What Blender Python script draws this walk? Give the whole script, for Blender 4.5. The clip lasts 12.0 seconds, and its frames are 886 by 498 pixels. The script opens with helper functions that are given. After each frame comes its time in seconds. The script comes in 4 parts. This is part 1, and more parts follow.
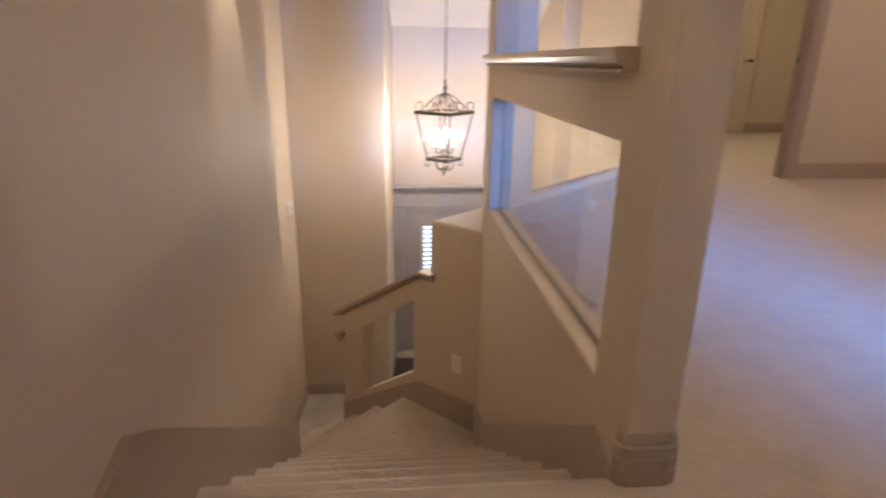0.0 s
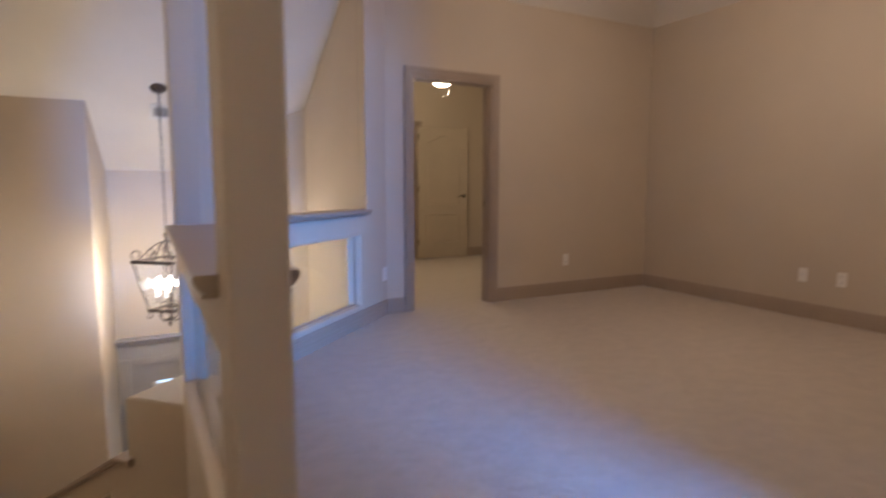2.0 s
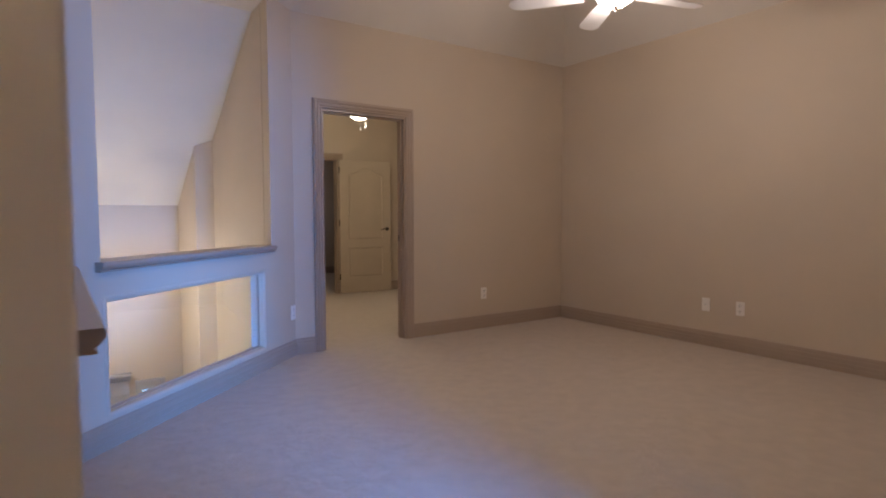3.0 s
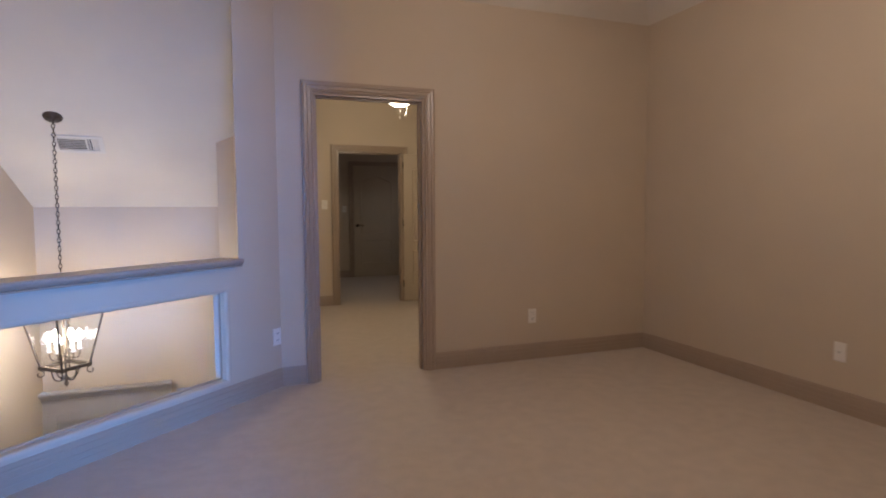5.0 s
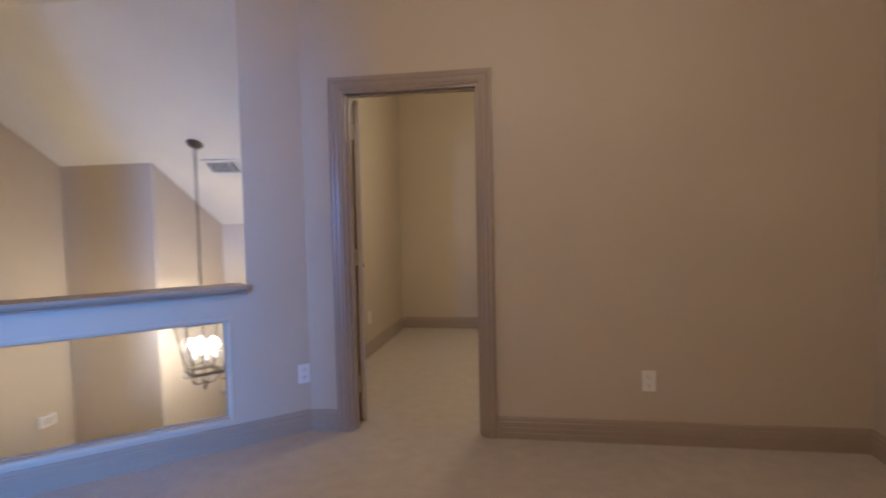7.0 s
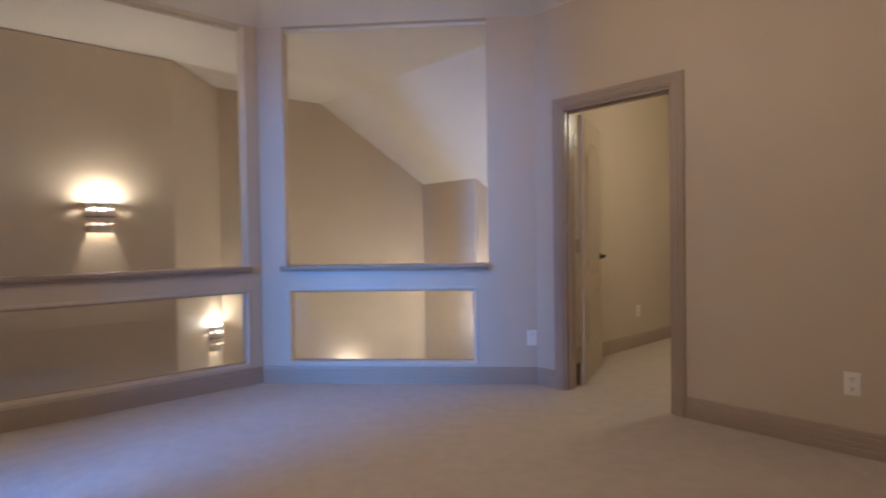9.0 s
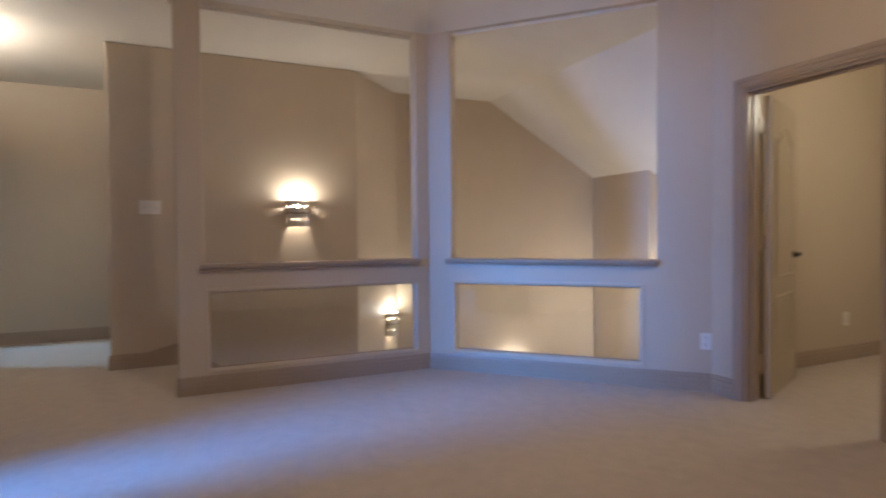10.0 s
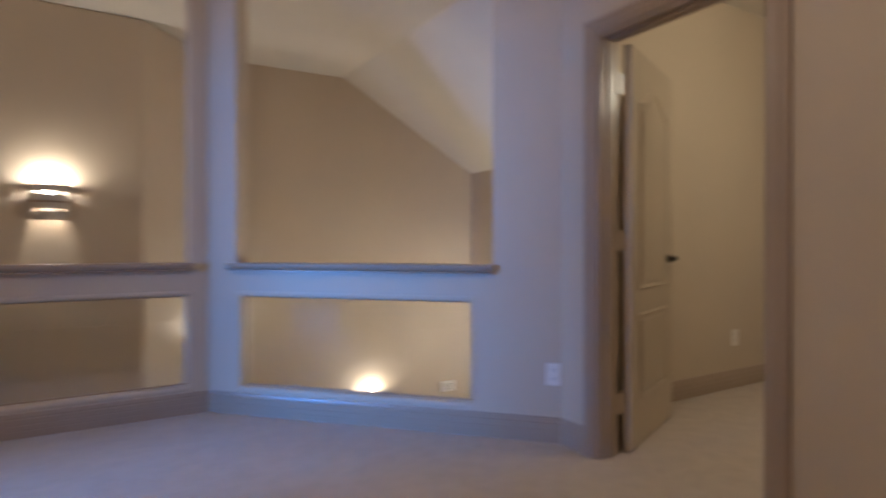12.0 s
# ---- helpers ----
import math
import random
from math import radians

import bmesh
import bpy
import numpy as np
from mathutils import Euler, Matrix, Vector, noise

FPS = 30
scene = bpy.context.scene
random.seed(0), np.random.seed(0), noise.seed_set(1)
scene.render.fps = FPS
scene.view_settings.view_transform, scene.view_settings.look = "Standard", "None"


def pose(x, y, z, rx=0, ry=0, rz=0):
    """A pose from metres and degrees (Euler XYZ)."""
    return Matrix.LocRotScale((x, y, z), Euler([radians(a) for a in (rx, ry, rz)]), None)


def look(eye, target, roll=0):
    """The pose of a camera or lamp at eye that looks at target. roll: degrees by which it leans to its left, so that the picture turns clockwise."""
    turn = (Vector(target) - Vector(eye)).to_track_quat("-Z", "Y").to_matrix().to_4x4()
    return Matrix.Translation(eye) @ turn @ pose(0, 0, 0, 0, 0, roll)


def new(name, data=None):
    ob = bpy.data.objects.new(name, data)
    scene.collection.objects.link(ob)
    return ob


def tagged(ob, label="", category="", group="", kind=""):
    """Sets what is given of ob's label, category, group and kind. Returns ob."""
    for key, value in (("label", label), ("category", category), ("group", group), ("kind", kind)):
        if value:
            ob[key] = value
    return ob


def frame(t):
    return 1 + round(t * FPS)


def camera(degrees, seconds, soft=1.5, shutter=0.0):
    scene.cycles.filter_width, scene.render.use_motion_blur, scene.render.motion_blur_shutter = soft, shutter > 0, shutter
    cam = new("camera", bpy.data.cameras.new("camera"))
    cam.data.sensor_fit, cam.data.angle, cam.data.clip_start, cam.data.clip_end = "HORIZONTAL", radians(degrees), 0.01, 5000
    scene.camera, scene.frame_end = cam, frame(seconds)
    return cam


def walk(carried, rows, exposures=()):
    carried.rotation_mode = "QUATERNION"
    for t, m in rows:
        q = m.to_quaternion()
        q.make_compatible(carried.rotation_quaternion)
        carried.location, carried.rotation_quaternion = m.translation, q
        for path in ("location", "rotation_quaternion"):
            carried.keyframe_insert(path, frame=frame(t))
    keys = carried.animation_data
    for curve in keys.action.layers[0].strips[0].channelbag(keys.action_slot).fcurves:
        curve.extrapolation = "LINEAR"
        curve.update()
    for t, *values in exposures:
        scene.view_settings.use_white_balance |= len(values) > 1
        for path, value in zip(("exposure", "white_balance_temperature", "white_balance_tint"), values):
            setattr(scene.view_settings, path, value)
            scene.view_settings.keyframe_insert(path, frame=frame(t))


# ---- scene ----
cam = camera(76.3, 12.0, soft=1.9, shutter=0.7)
PATH = [
    (0, (-2.442, -4.373, 0.891), (-2.266, -2.483, 0.259), 0.8),
    (0.5, (-2.379, -4.362, 0.931), (-1.987, -2.501, 0.311), 0.4),
    (1, (-2.288, -4.381, 0.986), (-1.699, -2.541, 0.468), 0.1),
    (1.5, (-2.194, -4.413, 1.041), (-1.444, -2.594, 0.68), -0.2),
    (2, (-2.083, -4.487, 1.111), (-1.15, -2.732, 0.887), 0.1),
    (2.5, (-1.964, -4.517, 1.134), (-0.885, -2.839, 0.995), 0.1),
    (3, (-1.853, -4.499, 1.139), (-0.725, -2.852, 1.024), -0.1),
    (5, (-0.537, -4.031, 1.221), (0.156, -2.161, 1.084), -0.3),
    (5.5, (-0.189, -3.799, 1.227), (0.366, -1.881, 1.1), -0.5),
    (6, (0.233, -3.558, 1.263), (0.655, -1.607, 1.14), -0.5),
    (6.5, (0.697, -3.411, 1.279), (0.718, -1.414, 1.165), -0.9),
    (7, (1.126, -3.227, 1.274), (0.798, -1.257, 1.169), -1.2),
    (7.5, (1.453, -3.203, 1.26), (0.686, -1.358, 1.169), -1.3),
    (9.5, (2.525, -3.459, 1.093), (0.882, -2.319, 1.058), -0.6),
    (10, (2.507, -3.362, 1.108), (0.696, -2.514, 1.063), -0.5),
    (10.5, (2.52, -3.209, 1.074), (0.616, -2.598, 1.044), -0.5),
    (11, (2.444, -2.953, 1.074), (0.513, -2.435, 1.044), -0.5),
    (11.5, (2.21, -2.552, 1.089), (0.335, -1.857, 1.049), -0.7),
    (12, (1.915, -2.07, 1.021), (0.216, -1.014, 1.013), 0.0),
]
EXPOSURES = [(0, 0.58, 6100, 14), (0.5, 0.44, 6100, 13), (1, 0.16, 6100, 13), (1.5, 0.08, 6000, 12), (2.5, 0.06, 5750, 13), (3, 0.10, 5550, 12), (5, 0.02, 5800, 12), (6, 0.04, 5750, 10), (7.5, 0.07, 5750, 9), (9.5, 0.06, 5750, 9), (11, 0.0, 5800, 10), (12, -0.12, 5750, 9)]
walk(cam, [(t, look(eye, target, roll)) for t, eye, target, roll in PATH], EXPOSURES)

# ---- world and large lights ----
world = bpy.data.worlds.new("world")
scene.world = world
world.use_nodes = True
wn = world.node_tree.nodes
sky = wn.new("ShaderNodeTexSky")
sky.sky_type = "NISHITA"
sky.sun_disc = False
sky.sun_elevation = radians(35)
sky.sun_rotation = radians(60)
wn["Background"].inputs["Strength"].default_value = 0.12
world.node_tree.links.new(sky.outputs["Color"], wn["Background"].inputs["Color"])

SC, CHW = 15.0, 3.0     # watts of a sconce and of a chandelier lamp
SKY_BLUE = (0.09, 0.33, 1.0)
WARM = (1.0, 0.90, 0.75)


def area_lamp(name, eye, target, w, h, watts, colour, spread=180):
    data = bpy.data.lights.new(name, "AREA")
    data.shape, data.size, data.size_y = "RECTANGLE", w, h
    data.energy, data.color = watts, colour
    data.spread = radians(spread)
    ob = new(name, data)
    ob.matrix_world = look(eye, target)
    return ob


def bulb_lamp(name, place, watts, colour=WARM, radius=0.04):
    data = bpy.data.lights.new(name, "POINT")
    data.energy, data.color, data.shadow_soft_size = watts, colour, radius
    ob = new(name, data)
    ob.location = place
    return ob


# daylight in the south and side room window openings
area_lamp("daylight_south", (0.45, -8.97, 1.42), (-0.7, -1.0, 0.45), 2.05, 1.26, 215, SKY_BLUE, 66)
area_lamp("daylight_bedroom", (-5.08, -8.26, 1.5), (-5.3, 0, -0.6), 0.75, 1.36, 80, (0.42, 0.66, 0.95), 110)
# added fill lamp that brightens the dim passage from out of view
area_lamp("passage_fill", (3.21, 5.0, 1.45), (0, 5.0, 1.2), 0.95, 1.05, 2.0, (1.0, 0.86, 0.80))
bulb_lamp("fan_lamp_room", (1.02, -2.18, 2.39), 32.5, (1.0, 0.80, 0.65), 0.10)
bulb_lamp("fan_lamp_bedroom", (1.02, 1.36, 2.20), 26, (1.0, 0.85, 0.58), 0.10)


# ---- materials ----
def material(name, colour, rough=0.6, metal=0.0, vary=0.06, scale=3.0, bump=0.0, bump_scale=200.0, spec=0.4):
    m = bpy.data.materials.new(name)
    m.use_nodes = True
    nt = m.node_tree
    b = nt.nodes["Principled BSDF"]
    b.inputs["Roughness"].default_value = rough
    b.inputs["Metallic"].default_value = metal
    b.inputs["Specular IOR Level"].default_value = spec
    co = nt.nodes.new("ShaderNodeTexCoord")
    n1 = nt.nodes.new("ShaderNodeTexNoise")
    n1.inputs["Scale"].default_value = scale
    n1.inputs["Detail"].default_value = 6
    nt.links.new(co.outputs["Object"], n1.inputs["Vector"])
    ramp = nt.nodes.new("ShaderNodeValToRGB")
    lo = [max(0, c * (1 - vary)) for c in colour]
    hi = [min(1, c * (1 + vary)) for c in colour]
    ramp.color_ramp.elements[0].position, ramp.color_ramp.elements[0].color = 0.35, (*lo, 1)
    ramp.color_ramp.elements[1].position, ramp.color_ramp.elements[1].color = 0.65, (*hi, 1)
    nt.links.new(n1.outputs["Fac"], ramp.inputs["Fac"])
    nt.links.new(ramp.outputs["Color"], b.inputs["Base Color"])
    if bump:
        n2 = nt.nodes.new("ShaderNodeTexNoise")
        n2.inputs["Scale"].default_value = bump_scale
        n2.inputs["Detail"].default_value = 4
        nt.links.new(co.outputs["Object"], n2.inputs["Vector"])
        bp = nt.nodes.new("ShaderNodeBump")
        bp.inputs["Strength"].default_value = bump
        bp.inputs["Distance"].default_value = 0.004
        nt.links.new(n2.outputs["Fac"], bp.inputs["Height"])
        nt.links.new(bp.outputs["Normal"], b.inputs["Normal"])
    return m


def carpet_material():
    m = material("carpet", (0.50, 0.407, 0.318), 0.95, vary=0.05, scale=11, spec=0.1)
    nt = m.node_tree
    b = nt.nodes["Principled BSDF"]
    b.inputs["Sheen Weight"].default_value = 0.25
    co = nt.nodes["Texture Coordinate"]
    fine = nt.nodes.new("ShaderNodeTexNoise")
    fine.inputs["Scale"].default_value = 260
    fine.inputs["Detail"].default_value = 3
    pile = nt.nodes.new("ShaderNodeTexNoise")
    pile.inputs["Scale"].default_value = 14
    pile.inputs["Detail"].default_value = 5
    pile.inputs["Distortion"].default_value = 0.8
    add = nt.nodes.new("ShaderNodeMath")
    add.operation = "MULTIPLY_ADD"
    add.inputs[1].default_value = 2.2
    for n in (fine, pile):
        nt.links.new(co.outputs["Object"], n.inputs["Vector"])
    nt.links.new(pile.outputs["Fac"], add.inputs[0])
    nt.links.new(fine.outputs["Fac"], add.inputs[2])
    bp = nt.nodes.new("ShaderNodeBump")
    bp.inputs["Strength"].default_value = 0.5
    bp.inputs["Distance"].default_value = 0.012
    nt.links.new(add.outputs[0], bp.inputs["Height"])
    nt.links.new(bp.outputs["Normal"], b.inputs["Normal"])
    return m


def emitter(name, colour, strength):
    m = bpy.data.materials.new(name)
    m.use_nodes = True
    b = m.node_tree.nodes["Principled BSDF"]
    b.inputs["Base Color"].default_value = (*colour, 1)
    b.inputs["Emission Color"].default_value = (*colour, 1)
    b.inputs["Emission Strength"].default_value = strength
    return m


def glass_material(name, rough=0.0):
    m = bpy.data.materials.new(name)
    m.use_nodes = True
    b = m.node_tree.nodes["Principled BSDF"]
    b.inputs["Base Color"].default_value = (0.97, 0.98, 0.97, 1)
    b.inputs["Roughness"].default_value = rough
    b.inputs["Transmission Weight"].default_value = 1.0
    b.inputs["IOR"].default_value = 1.45
    return m


PAINT = material("wall_paint", (0.53, 0.43, 0.315), 0.62, vary=0.025, scale=1.3, bump=0.12, bump_scale=140)
CEIL = material("ceiling_paint", (0.68, 0.61, 0.51), 0.8, vary=0.025, scale=1.5, bump=0.2, bump_scale=90)
TRIM = material("trim_paint", (0.36, 0.272, 0.198), 0.30, vary=0.03, scale=1.5, bump=0.03, bump_scale=60)
DOORP = material("door_paint", (0.46, 0.37, 0.265), 0.40, vary=0.03, scale=3, bump=0.06, bump_scale=70)
CARPET = carpet_material()
BRONZE = material("dark_bronze", (0.06, 0.045, 0.035), 0.42, metal=0.8, vary=0.25, scale=30)
IRON = material("aged_iron", (0.10, 0.075, 0.055), 0.45, metal=0.7, vary=0.3, scale=40)
WHITEP = material("white_plastic", (0.76, 0.71, 0.64), 0.35, vary=0.02, scale=10)
SLOT = material("outlet_slot", (0.03, 0.03, 0.03), 0.6)
MATPILE = material("mat_pile", (0.03, 0.03, 0.033), 0.95, vary=0.3, scale=60, bump=0.5, bump_scale=300)
NICKEL = material("brushed_nickel", (0.55, 0.52, 0.48), 0.3, metal=1.0, vary=0.05, scale=40)
CERAMIC = material("sconce_ceramic", (0.62, 0.56, 0.48), 0.5, vary=0.12, scale=25, bump=0.2, bump_scale=60)
BROWNBAND = material("sconce_band", (0.22, 0.14, 0.09), 0.5, vary=0.3, scale=40)
FANWHITE = material("fan_white", (0.66, 0.62, 0.56), 0.4, vary=0.03, scale=6)
# greige door paint with the bluish daylight's grey cast put into the base colour
DARKDOOR = material("foyer_door_daylit", (0.37, 0.34, 0.33), 0.4, vary=0.04, scale=4)
PALE = material("pale_paint", (0.60, 0.57, 0.52), 0.62, vary=0.025, scale=1.3, bump=0.1, bump_scale=140)
TILE = material("foyer_tile", (0.42, 0.36, 0.29), 0.35, vary=0.10, scale=4, bump=0.05, bump_scale=30)
GLASS = glass_material("clear_glass")
BULB = emitter("bulb_glow", (1.0, 0.88, 0.70), 110)
GLOBE = emitter("globe_glow", (1.0, 0.86, 0.66), 9)
DAY = emitter("daylight_pane", (0.55, 0.78, 1.0), 1.6)


# ---- mesh helpers ----
def obj(name, bm, mat, smooth=False):
    me = bpy.data.meshes.new(name)
    bmesh.ops.recalc_face_normals(bm, faces=bm.faces[:])
    bm.to_mesh(me)
    bm.free()
    me.materials.append(mat)
    if smooth:
        for p in me.polygons:
            p.use_smooth = True
    return new(name, me)


def part(name, bm, mat, parent, label="", smooth=False):
    ob = obj(name, bm, mat, smooth)
    ob.parent = parent
    if label:
        ob["label"] = label
    return ob


def structure(name, bm, mat, label, category, smooth=False):
    return tagged(obj(name, bm, mat, smooth), label, category, kind="structure")


def thing(name, m, label, category, group="", kind=""):
    e = new(name)
    e.empty_display_size = 0.1
    e.matrix_basis = m
    return tagged(e, label, category, group, kind)


def add_box(bm, x0, y0, z0, x1, y1, z1, bevel=0.0, m=None):
    vs = [bm.verts.new((x, y, z)) for x in (x0, x1) for y in (y0, y1) for z in (z0, z1)]
    fs = [bm.faces.new([vs[i] for i in q]) for q in
          ((0, 1, 3, 2), (4, 6, 7, 5), (0, 4, 5, 1), (2, 3, 7, 6), (0, 2, 6, 4), (1, 5, 7, 3))]
    if bevel:
        es = list({e for f in fs for e in f.edges})
        r = bmesh.ops.bevel(bm, geom=es, offset=bevel, segments=2, affect="EDGES", profile=0.5)
        vs = list({v for f in r["faces"] for v in f.verts} | {v for v in vs if v.is_valid})
    if m is not None:
        bmesh.ops.transform(bm, matrix=m, verts=[v for v in vs if v.is_valid])
    return vs


def box(x0, y0, z0, x1, y1, z1, bevel=0.0):
    bm = bmesh.new()
    add_box(bm, x0, y0, z0, x1, y1, z1, bevel)
    return bm


def add_prism(bm, pts, z0, z1):
    """A polygon in plan, drawn up from z0 to z1; z1 may be a function of x and y."""
    top = z1 if callable(z1) else (lambda x, y: z1)
    lo = [bm.verts.new((x, y, z0)) for x, y in pts]
    hi = [bm.verts.new((x, y, top(x, y))) for x, y in pts]
    bm.faces.new(lo[::-1])
    bm.faces.new(hi)
    n = len(pts)
    for i in range(n):
        bm.faces.new((lo[i], lo[(i + 1) % n], hi[(i + 1) % n], hi[i]))


def prism(pts, z0, z1):
    bm = bmesh.new()
    add_prism(bm, pts, z0, z1)
    return bm


def wall(name, p0, p1, thick, z0, z1, holes, label, mat=None, cuts=()):
    """A wall whose visible face runs from p0 to p1; its thickness lies to the left of that way. holes: (s0, s1, z0, z1)."""
    p0, p1 = Vector(p0), Vector(p1)
    d = (p1 - p0)
    length = d.length
    d.normalize()
    n = Vector((-d.y, d.x))
    ss = sorted({0.0, length, *[v for h in holes for v in h[:2]], *cuts})
    zs = sorted({z0, z1, *[v for h in holes for v in h[2:]]})
    bm = bmesh.new()
    memo = {}

    def v(i, j, k):
        if (i, j, k) not in memo:
            q = p0 + d * ss[i] + n * (thick * k)
            memo[i, j, k] = bm.verts.new((q.x, q.y, zs[j]))
        return memo[i, j, k]

    def full(i, j):
        if not (0 <= i < len(ss) - 1 and 0 <= j < len(zs) - 1):
            return False
        s, z = (ss[i] + ss[i + 1]) / 2, (zs[j] + zs[j + 1]) / 2
        return not any(h[0] < s < h[1] and h[2] < z < h[3] for h in holes)

    for i in range(len(ss) - 1):
        for j in range(len(zs) - 1):
            if not full(i, j):
                continue
            bm.faces.new((v(i, j, 0), v(i + 1, j, 0), v(i + 1, j + 1, 0), v(i, j + 1, 0)))
            bm.faces.new((v(i, j, 1), v(i, j + 1, 1), v(i + 1, j + 1, 1), v(i + 1, j, 1)))
            for a, b, di, dj in (((0, 0), (1, 0), 0, -1), ((0, 1), (1, 1), 0, 1), ((0, 0), (0, 1), -1, 0), ((1, 0), (1, 1), 1, 0)):
                if not full(i + di, j + dj):
                    bm.faces.new((v(i + a[0], j + a[1], 0), v(i + b[0], j + b[1], 0), v(i + b[0], j + b[1], 1), v(i + a[0], j + a[1], 1)))
    return structure(name, bm, mat or PAINT, label, "wall")


def add_sweep(bm, pts, up, profile, closed=False):
    """Draw a closed profile of (u, v) along pts, mitred: u lies to the left of the way as seen from the tip of up, v along up."""
    pts = [Vector(p) for p in pts]
    up = Vector(up).normalized()
    n = len(pts)
    rings = []
    for i, p in enumerate(pts):
        a = (p - pts[i - 1]).normalized() if (i or closed) else None
        b = (pts[(i + 1) % n] - p).normalized() if (i < n - 1 or closed) else None
        a, b = a or b, b or a
        na, nb = up.cross(a), up.cross(b)
        off = (na + nb) / (1 + na.dot(nb))
        rings.append([bm.verts.new(p + off * u + up * w) for u, w in profile])
    k = len(profile)
    for i in range(n if closed else n - 1):
        r, s = rings[i], rings[(i + 1) % n]
        for j in range(k):
            bm.faces.new((r[j], r[(j + 1) % k], s[(j + 1) % k], s[j]))
    if not closed:
        bm.faces.new(rings[0][::-1])
        bm.faces.new(rings[-1])


def sweep(pts, up, profile, closed=False):
    bm = bmesh.new()
    add_sweep(bm, pts, up, profile, closed)
    return bm


def add_tube(bm, pts, r, seg=8, closed=False):
    pts = [Vector(p) for p in pts]
    n = len(pts)
    rings = []
    ref = None
    for i, p in enumerate(pts):
        q0 = pts[i - 1] if (i or closed) else p
        q1 = pts[(i + 1) % n] if (i < n - 1 or closed) else p
        d = (q1 - q0).normalized()
        if ref is None:
            ref = Vector((0, 0, 1)) if abs(d.z) < 0.9 else Vector((1, 0, 0))
        x = (ref - d * ref.dot(d)).normalized()
        ref = x
        y = d.cross(x)
        rr = r(i / (n - 1)) if callable(r) else r
        rings.append([bm.verts.new(p + (x * math.cos(2 * math.pi * k / seg) + y * math.sin(2 * math.pi * k / seg)) * rr) for k in range(seg)])
    for i in range(n if closed else n - 1):
        a, b = rings[i], rings[(i + 1) % n]
        for k in range(seg):
            bm.faces.new((a[k], a[(k + 1) % seg], b[(k + 1) % seg], b[k]))
    if not closed:
        bm.faces.new(rings[0][::-1])
        bm.faces.new(rings[-1])


def tube(pts, r, seg=8, closed=False):
    bm = bmesh.new()
    add_tube(bm, pts, r, seg, closed)
    return bm


def lathe(profile, seg=24, arc=2 * math.pi):
    """Turn (radius, z) pairs about the z axis."""
    bm = bmesh.new()
    n = seg if arc > 6.28 else seg + 1
    rings = [[bm.verts.new((r * math.cos(arc * k / seg), r * math.sin(arc * k / seg), z)) for k in range(n)] for r, z in profile]
    for a, b in zip(rings, rings[1:]):
        for k in range(seg):
            bm.faces.new((a[k], a[(k + 1) % n], b[(k + 1) % n], b[k]))
    bmesh.ops.remove_doubles(bm, verts=bm.verts[:], dist=1e-5)
    return bm


BASE_PROFILE = [(0, 0), (0.016, 0), (0.016, 0.036), (0.014, 0.039), (0.016, 0.042), (0.016, 0.066), (0.0135, 0.069), (0.0155, 0.072),
                (0.015, 0.098), (0.010, 0.104), (0.011, 0.112), (0.006, 0.128), (0, 0.130)]
CASE_PROFILE = [(0, 0), (0, 0.012), (0.010, 0.017), (0.018, 0.014), (0.022, 0.019), (0.040, 0.021), (0.044, 0.017), (0.050, 0.022),
                (0.064, 0.024), (0.070, 0.019), (0.078, 0.018), (0.080, 0)]


def baseboard(name, pts, z=0.0, label="taupe painted moulded baseboard along the carpet"):
    """The room lies to the left of the way along pts."""
    return structure(name, sweep([(x, y, z) for x, y in pts], (0, 0, 1), BASE_PROFILE), TRIM, label, "baseboard")


def casing(name, a, b, z_top, normal, z0=0.0, label="taupe painted moulded door casing"):
    """A casing round three sides of an opening from a to b in plan, on the side to which normal points."""
    n = Vector((*normal, 0)).normalized()
    a, b = Vector((*a, 0)), Vector((*b, 0))
    pts = [a + Vector((0, 0, z0)), a + Vector((0, 0, z_top)), b + Vector((0, 0, z_top)), b + Vector((0, 0, z0))]
    side = n.cross(Vector((0, 0, 1)))
    if side.dot(a - b) < 0:
        pts = pts[::-1]
    return structure(name, sweep(pts, n, CASE_PROFILE), TRIM, label, "door casing")


# ---- plan ----
V = (-1.83, -1.46)      # corner post of the gallery
K = (-0.25, 0.0)        # where the slanted half wall meets the door wall
COL = -3.38             # end column
CEIL_Z, TRAY_Z, TRAY_TOP = 2.765, 2.79, 3.21
FOYER = -2.96
T = 0.12
WX = -2.975             # stair wall
RISE, TREAD = 0.185, 0.26
NOSE = -3.37            # top nosing of the stair
AD = (Vector(K) - Vector(V)).normalized()
AN = Vector((-AD.y, AD.x))
ALEN = (Vector(K) - Vector(V)).length


def slope_z(y):
    return min(CEIL_Z, 2.0 - 0.577 * (y - 1.46))


